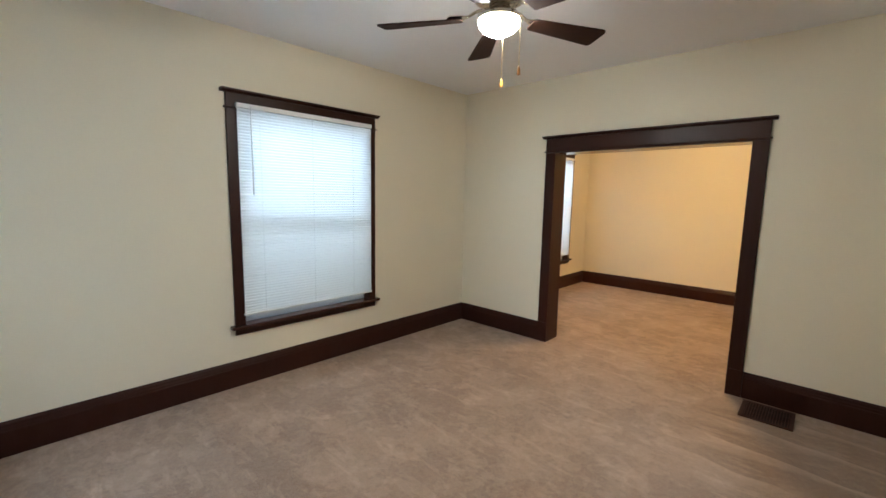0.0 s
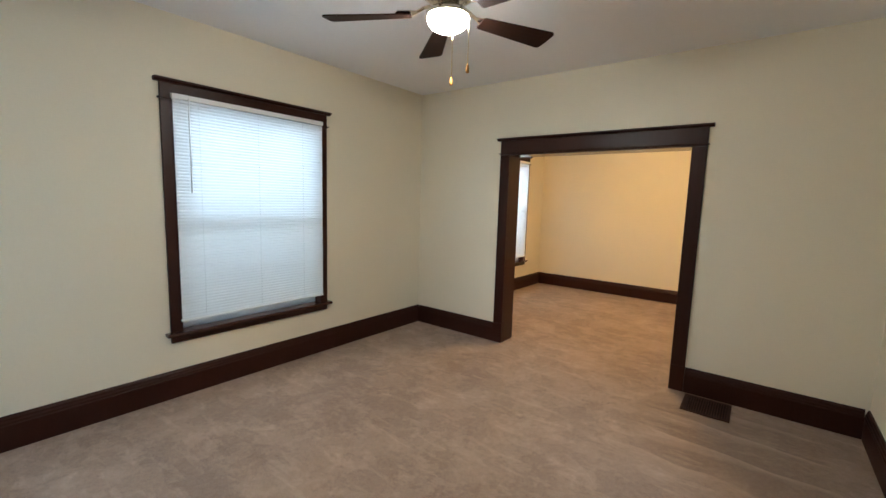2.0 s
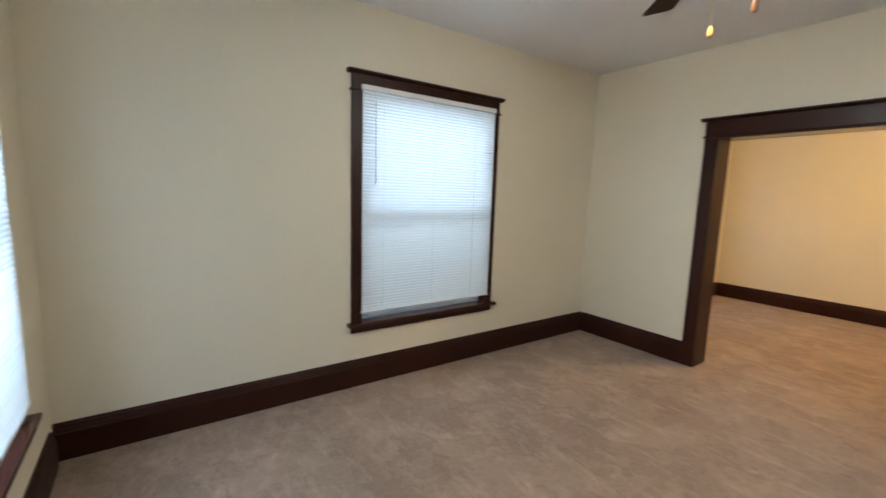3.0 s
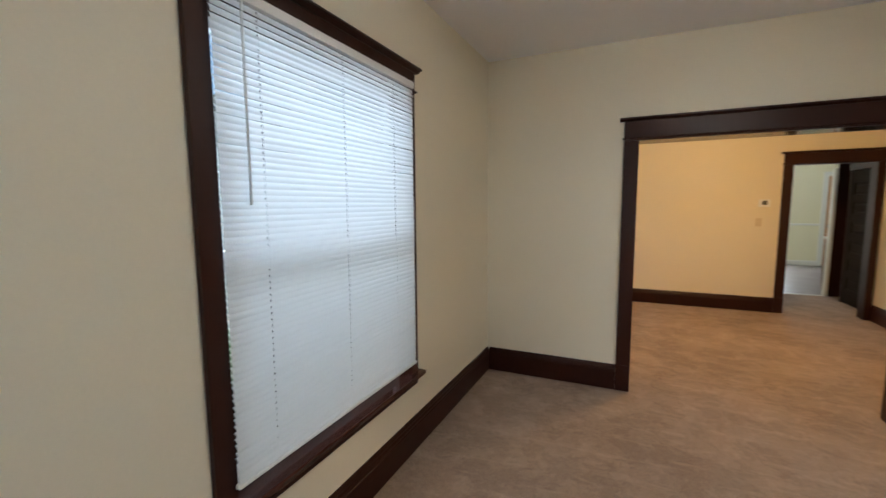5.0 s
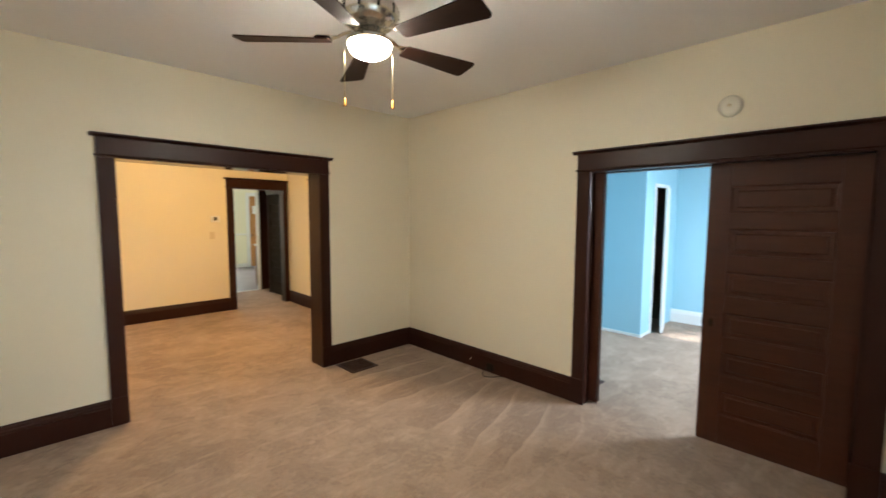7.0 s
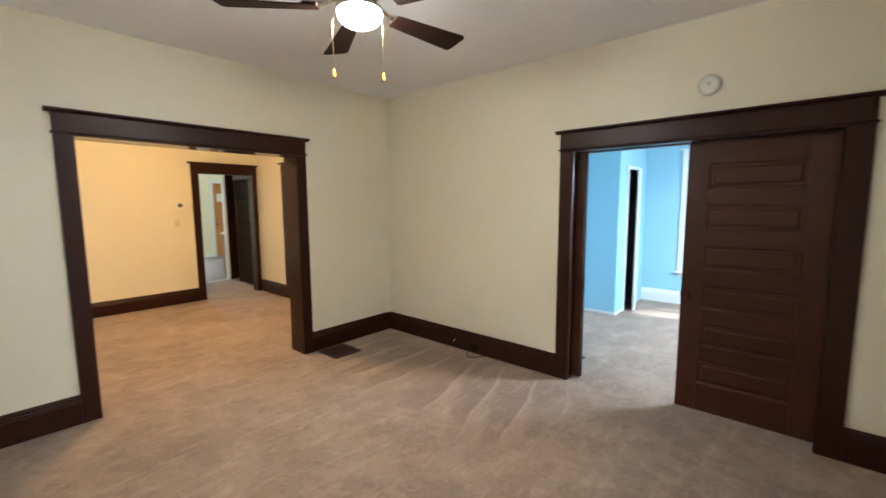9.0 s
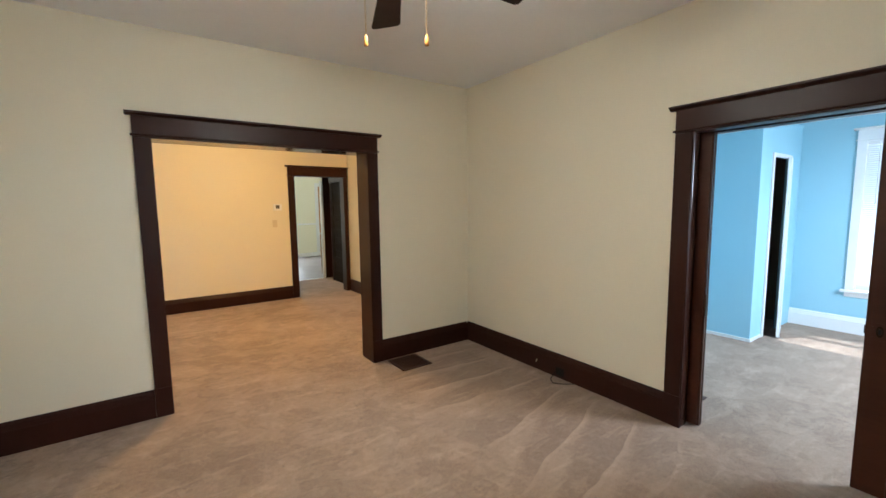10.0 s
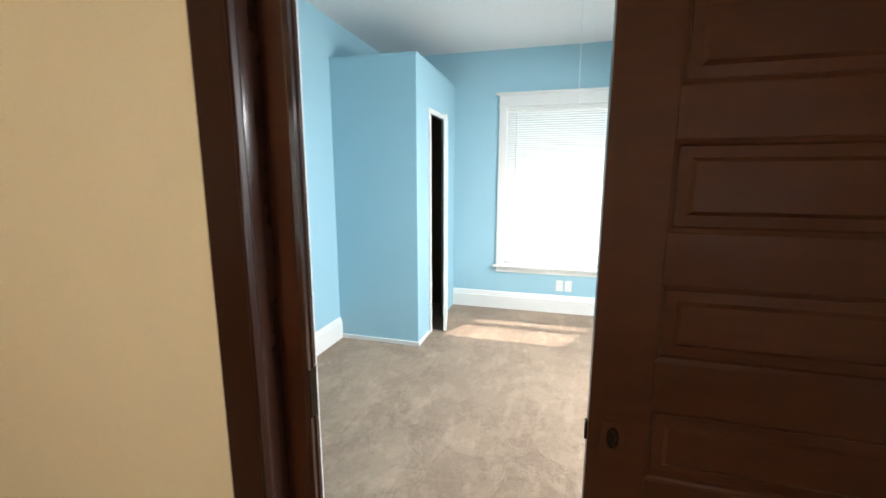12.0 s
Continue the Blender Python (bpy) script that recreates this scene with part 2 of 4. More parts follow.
def lathe(profile, segments=32, center=(0, 0, 0)):
    """A turned shape: a profile of (radius, z) about the vertical."""
    bm = bmesh.new()
    rings = []
    for r, z in profile:
        if r < 1e-5:
            rings.append([bm.verts.new((center[0], center[1], center[2] + z))])
        else:
            rings.append([bm.verts.new((center[0] + r * math.cos(2 * math.pi * k / segments), center[1] + r * math.sin(2 * math.pi * k / segments), center[2] + z)) for k in range(segments)])
    for a, b in zip(rings, rings[1:]):
        for k in range(segments):
            j = (k + 1) % segments
            if len(a) == 1 and len(b) > 1:
                bm.faces.new((a[0], b[k], b[j]))
            elif len(b) == 1 and len(a) > 1:
                bm.faces.new((a[k], a[j], b[0]))
            elif len(a) > 1:
                bm.faces.new((a[k], a[j], b[j], b[k]))
    for f in bm.faces:
        f.smooth = True
    return bm


def tube(points, radius, segments=8):
    """A round cord or rod along points."""
    bm = bmesh.new()
    pts = [Vector(p) for p in points]
    rings = []
    for i, p in enumerate(pts):
        d = (pts[min(i + 1, len(pts) - 1)] - pts[max(i - 1, 0)]).normalized()
        side = d.cross(Vector((0, 0, 1)))
        side = side.normalized() if side.length > 0.05 else d.cross(Vector((1, 0, 0))).normalized()
        up = side.cross(d)
        rings.append([bm.verts.new(p + radius * (math.cos(2 * math.pi * k / segments) * side + math.sin(2 * math.pi * k / segments) * up)) for k in range(segments)])
    for a, b in zip(rings, rings[1:]):
        for k in range(segments):
            bm.faces.new((a[k], a[(k + 1) % segments], b[(k + 1) % segments], b[k])).smooth = True
    bm.faces.new(rings[0])
    bm.faces.new(rings[-1])
    return bm


def mesh_of(name, bm, mat, m=None):
    if m is not None:
        bm.transform(m)
    bmesh.ops.recalc_face_normals(bm, faces=bm.faces)
    me = bpy.data.meshes.new(name)
    bm.to_mesh(me)
    bm.free()
    me.materials.append(mat)
    return me


def top(name, bm, mat, label="", category="", kind="", m=None, group=""):
    return tagged(new(name, mesh_of(name, bm, mat, m)), label, category, group, kind)


def base(name, at, label, category, group="", kind=""):
    e = new(name)
    e.empty_display_size = 0.1
    e.location = at
    return tagged(e, label, category, group, kind)


def origin_of(ob):
    return ob.matrix_basis if ob.parent is None else origin_of(ob.parent) @ ob.matrix_parent_inverse @ ob.matrix_basis


def part(name, bm, mat, parent, label="", m=None):
    """One mesh under a thing or a part, given in the world's metres."""
    ob = new(name, mesh_of(name, bm, mat, m) if isinstance(bm, bmesh.types.BMesh) else bm)
    ob.parent = parent
    ob.matrix_parent_inverse = origin_of(parent).inverted()
    return tagged(ob, label)


# ---- plan ----
H = 2.74            # ceiling
WEST, EAST, SOUTH = 0.0, 4.01, -4.375
N_THICK, FAR_N = 0.20, 3.43
LEAN_W, LEAN_E = 0.014, 0.0106    # the side walls are not quite square
BLUE_E, BLUE_N, BLUE_H = 7.60, -1.18, 2.72
HALL_END, KITCHEN_N = 5.0, 9.10


def wall_frame(ox, oy, u, v):
    """The frame of a wall: u along it, v out of it into the room."""
    return Matrix(((u[0], v[0], 0, ox), (u[1], v[1], 0, oy), (0, 0, 1, 0), (0, 0, 0, 1)))


W = wall_frame(WEST, 0, (LEAN_W, 1), (1, -LEAN_W))
N = wall_frame(0, 0, (1, 0), (0, -1))
N_BACK = wall_frame(0, N_THICK, (1, 0), (0, 1))
S = wall_frame(0, SOUTH, (1, 0), (0, 1))
E = wall_frame(EAST, 0, (LEAN_E, 1), (-1, LEAN_E))
E_FAR = E
FN = wall_frame(0, FAR_N, (1, 0), (0, -1))
BE = wall_frame(BLUE_E, 0, (0, 1), (-1, 0))
BN = wall_frame(0, BLUE_N, (1, 0), (0, -1))
KN = wall_frame(0, KITCHEN_N, (1, 0), (0, -1))


def wall(name, m, u0, u1, v0, v1, height, mat, holes=(), label=""):
    """A wall of thickness v0 to v1 with openings (ua, ub, za, zb) through it."""
    bm = bmesh.new()
    cuts = sorted({u0, u1, *[h[0] for h in holes], *[h[1] for h in holes]})
    for a, b in zip(cuts, cuts[1:]):
        inside = [h for h in holes if h[0] <= a and b <= h[1]]
        if not inside:
            box(bm, a, b, v0, v1, 0, height)
        for h in inside:
            if h[2] > 0:
                box(bm, a, b, v0, v1, 0, h[2])
            if h[3] < height:
                box(bm, a, b, v0, v1, h[3], height)
    return top(name, bm, mat, label, "wall", "structure", m)


BASE_PROFILE = [(0, 0), (0.024, 0), (0.024, 0.150), (0.019, 0.155), (0.019, 0.168), (0.014, 0.178), (0.014, 0.189), (0.006, 0.204), (0, 0.206)]


def baseboard(name, m, u0, u1, mat, label, scale=1.0):
    bm = bmesh.new()
    run(bm, [(v, z * scale) for v, z in BASE_PROFILE], u0, u1)
    return top(name, bm, mat, label, "baseboard", "structure", m)


def casing(parent, m, ua, ub, head, mat, leg=0.105, frieze=0.145, wl=None, wr=None, foot=0.0, plinth=True):
    """Legs, frieze, bead and crown round an opening, on one face of a wall."""
    wl, wr = leg if wl is None else wl, leg if wr is None else wr
    a, b = ua - wl, ub + wr
    part("casing_leg", boxes((a, ua, 0, 0.022, foot, head), bevel=0.002), mat, parent, m=m)
    part("casing_leg", boxes((ub, b, 0, 0.022, foot, head), bevel=0.002), mat, parent, m=m)
    part("frieze", boxes((a, b, 0, 0.024, head + 0.0005, head + frieze), bevel=0.002), mat, parent, m=m)
    bead = bmesh.new()
    run(bead, [(0, 0.010), (0.031, 0.010), (0.035, 0.016), (0.031, 0.022), (0, 0.022)], a - 0.012, b + 0.012)
    bead.transform(Matrix.Translation((0, 0, head)))
    part("bead", bead, mat, parent, m=m)
    crown = bmesh.new()
    t = head + frieze
    run(crown, [(0, t + 0.0005), (0.028, t + 0.0005), (0.046, t + 0.013), (0.056, t + 0.015), (0.056, t + 0.025), (0.0, t + 0.027)], a - 0.034, b + 0.034)
    part("crown", crown, mat, parent, m=m)
    if plinth and foot == 0:
        part("plinth", boxes((a - 0.002, ua + 0.0, 0.0005, 0.027, 0, 0.214), bevel=0.002), mat, parent, m=m)
        part("plinth", boxes((ub, b + 0.002, 0.0005, 0.027, 0, 0.214), bevel=0.002), mat, parent, m=m)


SLATS = {}
CORDS = (-0.36, 0.0, 0.33)


def blind(m, uc, z0, z1, width, v, tilt, label, wand_side=-1, group="window blinds"):
    """A mini blind: headrail, bottom rail, slats, ladder cords and wand."""
    at = m @ Vector((uc, v, z0))
    thing = base("window_blind", at, label, "window blind", group)
    part("headrail", boxes((uc - width / 2, uc + width / 2, v - 0.016, v + 0.016, z1 - 0.035, z1), bevel=0.003), WHITE, thing, m=m)
    part("bottom_rail", boxes((uc - width / 2, uc + width / 2, v - 0.011, v + 0.011, z0, z0 + 0.016), bevel=0.004), WHITE, thing, m=m)
    key = (round(m[0][0], 3), round(m[0][1], 3), width, tilt)
    if key not in SLATS:
        bm = bmesh.new()
        cols = []
        ends = [-width / 2 + 0.004] + [k * width + d for k in CORDS for d in (-0.002, 0.002)] + [width / 2 - 0.004]
        for s in (-0.5, -0.25, 0.02, 0.26, 0.5):
            y, z = 0.0285 * s, 0.0054 * (1 - 4 * s * s)
            c, d = math.cos(radians(tilt)), math.sin(radians(tilt))
            cols.append([bm.verts.new((u, y * c + z * d, -y * d + z * c)) for u in ends])
        for i, (a, b) in enumerate(zip(cols, cols[1:])):
            for j in range(len(ends) - 1):
                if not (i == 2 and j % 2):
                    bm.faces.new((a[j], a[j + 1], b[j + 1], b[j])).smooth = True
        turn = m.copy()
        turn.translation = (0, 0, 0)
        SLATS[key] = mesh_of("slat", bm, SLAT, turn)
    pitch = 0.0225
    count = int((z1 - 0.040 - z0 - 0.026) / pitch) + 1
    rng = random.Random(int(abs(uc) * 100))
    for i in range(count):
        ob = part("slat", SLATS[key], None, thing)
        ob.location = m @ Vector((uc, v + rng.uniform(-0.0006, 0.0006), z0 + 0.026 + i * pitch))
        ob.rotation_euler = (rng.uniform(-0.004, 0.004), rng.uniform(-0.004, 0.004), 0)
    for k in CORDS:
        for dv in (-0.013, 0.013):
            part("ladder_cord", boxes((uc + k * width - 0.0006, uc + k * width + 0.0006, v + dv - 0.0003, v + dv + 0.0003, z0 + 0.01, z1 - 0.03)), SLAT, thing, m=m)
    uw = uc + wand_side * (width / 2 - 0.10)
    part("wand", tube([(uw, v + 0.030, z1 - 0.02), (uw, v + 0.024, z1 - 0.06), (uw, v + 0.022, z1 - 0.68)], 0.0045, 6), WHITE, thing, m=m)
    return thing


def window(name, m, uc, depth, mat, label, sill=0.497, head=2.148, width=1.195, mid=None):
    """A cased double hung window: jambs, stool, apron, two sashes and panes."""
    ua, ub = uc - width / 2, uc + width / 2
    w = base(name, m @ Vector((uc, 0, sill)), label, "window", kind="structure")
    casing(w, m, ua, ub, head, mat, leg=0.078, frieze=0.122, foot=sill)
    part("stool", boxes((ua - 0.112, ub + 0.112, -0.06, 0.060, sill - 0.026, sill), bevel=0.006), VARNISH if mat is TRIM else mat, w, m=m)
    part("apron", boxes((ua - 0.078, ub + 0.078, 0, 0.020, sill - 0.080, sill - 0.0265), bevel=0.003), mat, w, m=m)
    part("jamb", boxes((ua - 0.018, ua, -depth, 0.0, sill, head), bevel=0.001), mat, w, m=m)
    part("jamb", boxes((ub, ub + 0.018, -depth, 0.0, sill, head), bevel=0.001), mat, w, m=m)
    part("head_jamb", boxes((ua - 0.018, ub + 0.018, -depth, 0.0, head, head + 0.018)), mat, w, m=m)
    part("outer_sill", boxes((ua - 0.018, ub + 0.018, -depth - 0.03, -0.061, sill - 0.03, sill - 0.004)), SASH, w, m=m)
    mid = mid or (sill + head) / 2
    rail = 0.055
    for nm, v, za, zb in (("lower_sash", -0.085, sill, mid + 0.02), ("upper_sash", -0.125, mid - 0.02, head)):
        s = 0.045
        sash = part(nm, boxes((ua, ua + s, v - 0.018, v + 0.018, za, zb), (ub - s, ub, v - 0.018, v + 0.018, za, zb),
                              (ua + s, ub - s, v - 0.018, v + 0.018, za, za + (0.07 if nm == "lower_sash" else rail)), (ua + s, ub - s, v - 0.018, v + 0.018, zb - (rail if nm == "lower_sash" else 0.04), zb)), SASH, w, m=m)
        pane = part("pane", boxes((ua + s, ub - s, v - 0.002, v + 0.002, za + 0.04, zb - 0.04)), GLASS, sash, m=m)
        pane.visible_shadow = False
    return w


def hole(uc, sill=0.497, head=2.148, width=1.195):
    return (uc - width / 2 - 0.018, uc + width / 2 + 0.018, sill - 0.03, head + 0.018)


# ---- large structure ----
WIN_W, WIN_FAR, WIN_S, WIN_B, WIN_BS = -2.048, 2.135, 1.15, -3.09, 5.75
OPEN_A, OPEN_B, OPEN_H = 1.207, 2.823, 1.994
PD_A, PD_B, PD_H = -3.905, -2.315, 1.945
FD_A, FD_B, FD_H = 3.12, 3.955, 2.015

top("floor", boxes((-0.3, 7.8, -4.6, HALL_END, -0.12, 0.0)), CARPET, "taupe cut pile carpet with vacuum cleaner marks", "carpet", "structure")
top("kitchen_floor", boxes((2.2, 6.8, HALL_END, 9.3, -0.12, -0.003)), VINYL, "grey vinyl floor with a soft sheen", "floor", "structure")
top("ceiling", boxes((-0.3, 4.2, -4.6, FAR_N + 0.15, H, H + 0.2), (2.2, 6.8, FAR_N + 0.15, 9.3, H, H + 0.2)), CEILING, "plain white painted ceiling", "ceiling", "structure")
top("ceiling_blue_room", boxes((4.14, 7.8, -4.6, BLUE_N + 0.2, BLUE_H, H - 0.001)), CEILING, "plain white painted bedroom ceiling", "ceiling", "structure")
# unseen roof; south and east overhangs are added to cut off the sun
top("roof", boxes((-0.4, 8.72, -6.4, FAR_N + 0.3, H + 0.22, H + 0.42), (2.0, 7.0, FAR_N + 0.3, 9.4, H + 0.22, H + 0.42)), SHINGLE, "unseen dark asphalt shingle roof, its overhangs added to block the sun", "roof", "structure")

wall("wall_west", W, SOUTH - 0.225, FAR_N + 0.15, -0.2, 0, H, CREAM, (hole(WIN_W), hole(WIN_FAR)), "cream painted outer wall")
wall("wall_north", N, 0, EAST, -N_THICK, 0, H, CREAM, ((OPEN_A - 0.02, OPEN_B + 0.02, 0, OPEN_H + 0.02),), "cream painted wall with a wide cased opening")
FRONT_A, FRONT_B = 2.44, 3.34
wall("wall_south", S, -0.06, 4.1, -0.2, 0, H, CREAM, (hole(WIN_S), (FRONT_A - 0.02, FRONT_B + 0.02, 0, 2.05)), "cream painted outer wall")
wall("wall_east", E, SOUTH, -0.0, -0.070, 0, H, CREAM, ((PD_A - 0.012, PD_B + 0.012, 0, PD_H + 0.036),), "cream painted wall with a pocket door opening")
wall("wall_east_back", E, SOUTH, BLUE_N + 0.1, -0.22, -0.145, BLUE_H, BLUE, ((PD_A - 0.012, PD_B + 0.012, 0, PD_H + 0.036),), "sky blue painted wall")
FE_A, FE_B = 1.60, 2.43
wall("wall_east_far", E_FAR, 0.0, FAR_N + 0.15, -0.15, 0, H, CREAM, ((FE_A - 0.02, FE_B + 0.02, 0, 2.02),), "cream painted wall")
wall("wall_far_north", FN, 0.0, EAST + 0.1, -0.15, 0, H, CREAM, ((FD_A - 0.02, FD_B + 0.02, 0, FD_H + 0.02),), "cream painted wall with a doorway to a passage")
# blue bedroom
wall("wall_blue_east", BE, SOUTH, BLUE_N, -0.2, 0, BLUE_H, BLUE, (hole(WIN_B),), "sky blue painted outer wall")
wall("wall_blue_north", BN, 4.1, BLUE_E + 0.2, -0.15, 0, BLUE_H, BLUE, (), "sky blue painted wall")
wall("wall_blue_south", S, 4.1, BLUE_E + 0.2, -0.2, 0, BLUE_H, BLUE, (hole(WIN_BS),), "sky blue painted outer wall")
# passage and kitchen
SIDE_A, SIDE_B = 3.76, 4.56
P_E = wall_frame(4.13, 0, (0, 1), (-1, 0))
wall("wall_passage_east", P_E, FAR_N + 0.15, HALL_END, -0.12, 0, H, PALE, ((SIDE_A - 0.02, 4.60, 0, 2.0), (4.60, HALL_END, 0, 2.5)), "pale painted passage wall")
# recess walls take the dark trim colour in place of real shade
wall("wall_recess", wall_frame(4.9, 0, (0, 1), (-1, 0)), 4.57, 5.05, -0.1, 0, H, TRIM, (), "recess wall, its shade put in as dark brown colour")
wall("wall_recess_side", wall_frame(0, 4.62, (1, 0), (0, 1)), 4.251, 4.899, -0.05, 0, H, TRIM, (), "recess wall, its shade put in as dark brown colour")
wall("wall_recess_side", wall_frame(0, HALL_END - 0.001, (1, 0), (0, -1)), 4.134, 4.899, -0.02, 0, H, TRIM, (), "recess wall, its shade put in as dark brown colour")
wall("wall_passage_west", wall_frame(2.55, 0, (0, 1), (1, 0)), FAR_N + 0.15, HALL_END + 0.1, -0.12, 0, H, PALE, (), "pale painted passage wall")
wall("wall_kitchen_south", wall_frame(0, HALL_END + 0.1, (1, 0), (0, 1)), 4.134, 6.6, -0.099, 0, H, PALE, (), "pale painted kitchen wall")
wall("wall_kitchen_north", KN, 2.2, 6.8, -0.15, 0, H, PALE, ((3.72, 4.59, 0.52, 2.25), (5.40, 6.24, 0, 2.14)), "pale yellow painted kitchen wall")
wall("wall_kitchen_west", wall_frame(2.4, 0, (0, 1), (1, 0)), HALL_END, 9.1, -0.2, 0, H, PALE, (), "pale yellow painted kitchen wall")
wall("wall_kitchen_east", wall_frame(6.6, 0, (0, 1), (-1, 0)), HALL_END, 9.1, -0.2, 0, H, PALE, (), "pale yellow painted kitchen wall")

DARK_BASE = "tall dark brown stained baseboard with stepped cap"
baseboard("baseboard", W, SOUTH, 0, TRIM, DARK_BASE)
baseboard("baseboard", W, N_THICK, FAR_N, TRIM, DARK_BASE)
baseboard("baseboard", N, 0.024, OPEN_A - 0.108, TRIM, DARK_BASE)
baseboard("baseboard", N, OPEN_B + 0.108, EAST - 0.024, TRIM, DARK_BASE)
baseboard("baseboard", N_BACK, 0.024, OPEN_A - 0.108, TRIM, DARK_BASE)
baseboard("baseboard", N_BACK, OPEN_B + 0.108, EAST - 0.024, TRIM, DARK_BASE)
baseboard("baseboard", S, 0.024, FRONT_A - 0.108, TRIM, DARK_BASE)
baseboard("baseboard", S, FRONT_B + 0.108, 3.94, TRIM, DARK_BASE)
baseboard("baseboard", E, PD_B + 0.115, 0, TRIM, DARK_BASE)
baseboard("baseboard", E, SOUTH, PD_A - 0.128, TRIM, DARK_BASE)
baseboard("baseboard", FN, 0.024, FD_A - 0.108, TRIM, DARK_BASE)
baseboard("baseboard", E_FAR, N_THICK, FE_A - 0.108, TRIM, DARK_BASE)
baseboard("baseboard", E_FAR, FE_B + 0.108, FAR_N - 0.03, TRIM, DARK_BASE)
baseboard("baseboard", BE, SOUTH, -1.93, WHITE, "white painted baseboard", 0.93)
baseboard("baseboard", BN, 4.2, 6.345, WHITE, "white painted baseboard", 0.93)
baseboard("baseboard", KN, 2.4, 5.299, WHITE, "white painted baseboard", 0.55)

window("window_1", W, WIN_W, 0.2, TRIM, "double hung window in dark brown casing with a crown")
window("window_2", S, WIN_S, 0.2, TRIM, "double hung front window in dark brown casing")
window("window_3", W, WIN_FAR, 0.2, TRIM, "double hung window in dark brown casing with a crown")
window("window_4", BE, WIN_B, 0.2, WHITE, "sunlit double hung window in white casing", mid=0.985)
# window_6 is out of view, added as an opening for bedroom light
window("window_6", S, WIN_BS, 0.2, WHITE, "unseen double hung front window in white casing, added to light the bedroom")
DARK_BLIND = "white vinyl mini blind lowered over a window, slats nearly closed"
blind(W, WIN_W, 0.572, 2.200, 1.226, 0.039, 65, DARK_BLIND)
blind(S, WIN_S, 0.572, 2.200, 1.226, 0.039, 65, DARK_BLIND)
blind(W, WIN_FAR, 0.572, 2.200, 1.226, 0.039, 65, DARK_BLIND)
blind(BE, WIN_B, 0.555, 2.145, 1.185, 0.020, 55, "white vinyl mini blind with open slats in bright sun", 1)

# cased opening to the far room
op = base("cased_opening", (2.0, 0, 0), "wide opening in dark brown casing with a crown", "doorway", kind="structure")
casing(op, N, OPEN_A, OPEN_B, OPEN_H, TRIM)
casing(op, N_BACK, OPEN_A, OPEN_B, OPEN_H, TRIM)
part("jamb", boxes((OPEN_A - 0.019, OPEN_A, -N_THICK, 0, 0, OPEN_H), bevel=0.001), TRIM, op, m=N)
part("jamb", boxes((OPEN_B, OPEN_B + 0.019, -N_THICK, 0, 0, OPEN_H), bevel=0.001), TRIM, op, m=N)
part("head_jamb", boxes((OPEN_A - 0.019, OPEN_B + 0.019, -N_THICK, 0, OPEN_H, OPEN_H + 0.019)), VARNISH, op, m=N)

# pocket door opening
pd = base("pocket_door_opening", E @ Vector((-3.06, 0, 0)), "opening in dark brown casing with a slot for a sliding door", "doorway", kind="structure")
casing(pd, E, PD_A, PD_B, PD_H, TRIM, wl=0.125, wr=0.112)
for a, b in ((PD_B, PD_B + 0.012), (PD_A - 0.012, PD_A)):
    part("jamb_strip", boxes((a, b, -0.076, 0.0, 0, PD_H), bevel=0.003), VARNISH, pd, m=E)
    part("jamb_strip", boxes((a, b, -0.22, -0.146, 0, PD_H), bevel=0.003), DOORWOOD, pd, m=E)
part("head_strip", boxes((PD_A, PD_B, -0.076, 0.0, PD_H, PD_H + 0.019), bevel=0.002), TRIM, pd, m=E)
part("head_strip", boxes((PD_A, PD_B, -0.22, -0.144, PD_H, PD_H + 0.019), bevel=0.002), TRIM, pd, m=E)
for u in (PD_B + 0.004, PD_A - 0.004):
    part("edge_bead", tube([tuple(E @ Vector((u, 0.021, 0.215))), tuple(E @ Vector((u, 0.021, PD_H)))], 0.005, 8), TRIM, pd)
part("door_track", boxes((PD_A, PD_B, -0.140, -0.080, PD_H + 0.030, PD_H + 0.036), (PD_A, PD_B, -0.096, -0.090, PD_H + 0.008, PD_H + 0.030), (PD_A, PD_B, -0.130, -0.124, PD_H + 0.008, PD_H + 0.030)), NICKEL, pd, "metal sliding door track", m=E)
for a, b in ((PD_B, PD_B + 0.11), (PD_A - 0.11, PD_A)):
    part("casing_leg", boxes((a, b, -0.242, -0.22, 0, PD_H + 0.12), bevel=0.002), WHITE, pd, "white painted casing", m=E)
part("frieze", boxes((PD_A, PD_B, -0.242, -0.22, PD_H, PD_H + 0.12), bevel=0.002), WHITE, pd, "white painted casing", m=E)


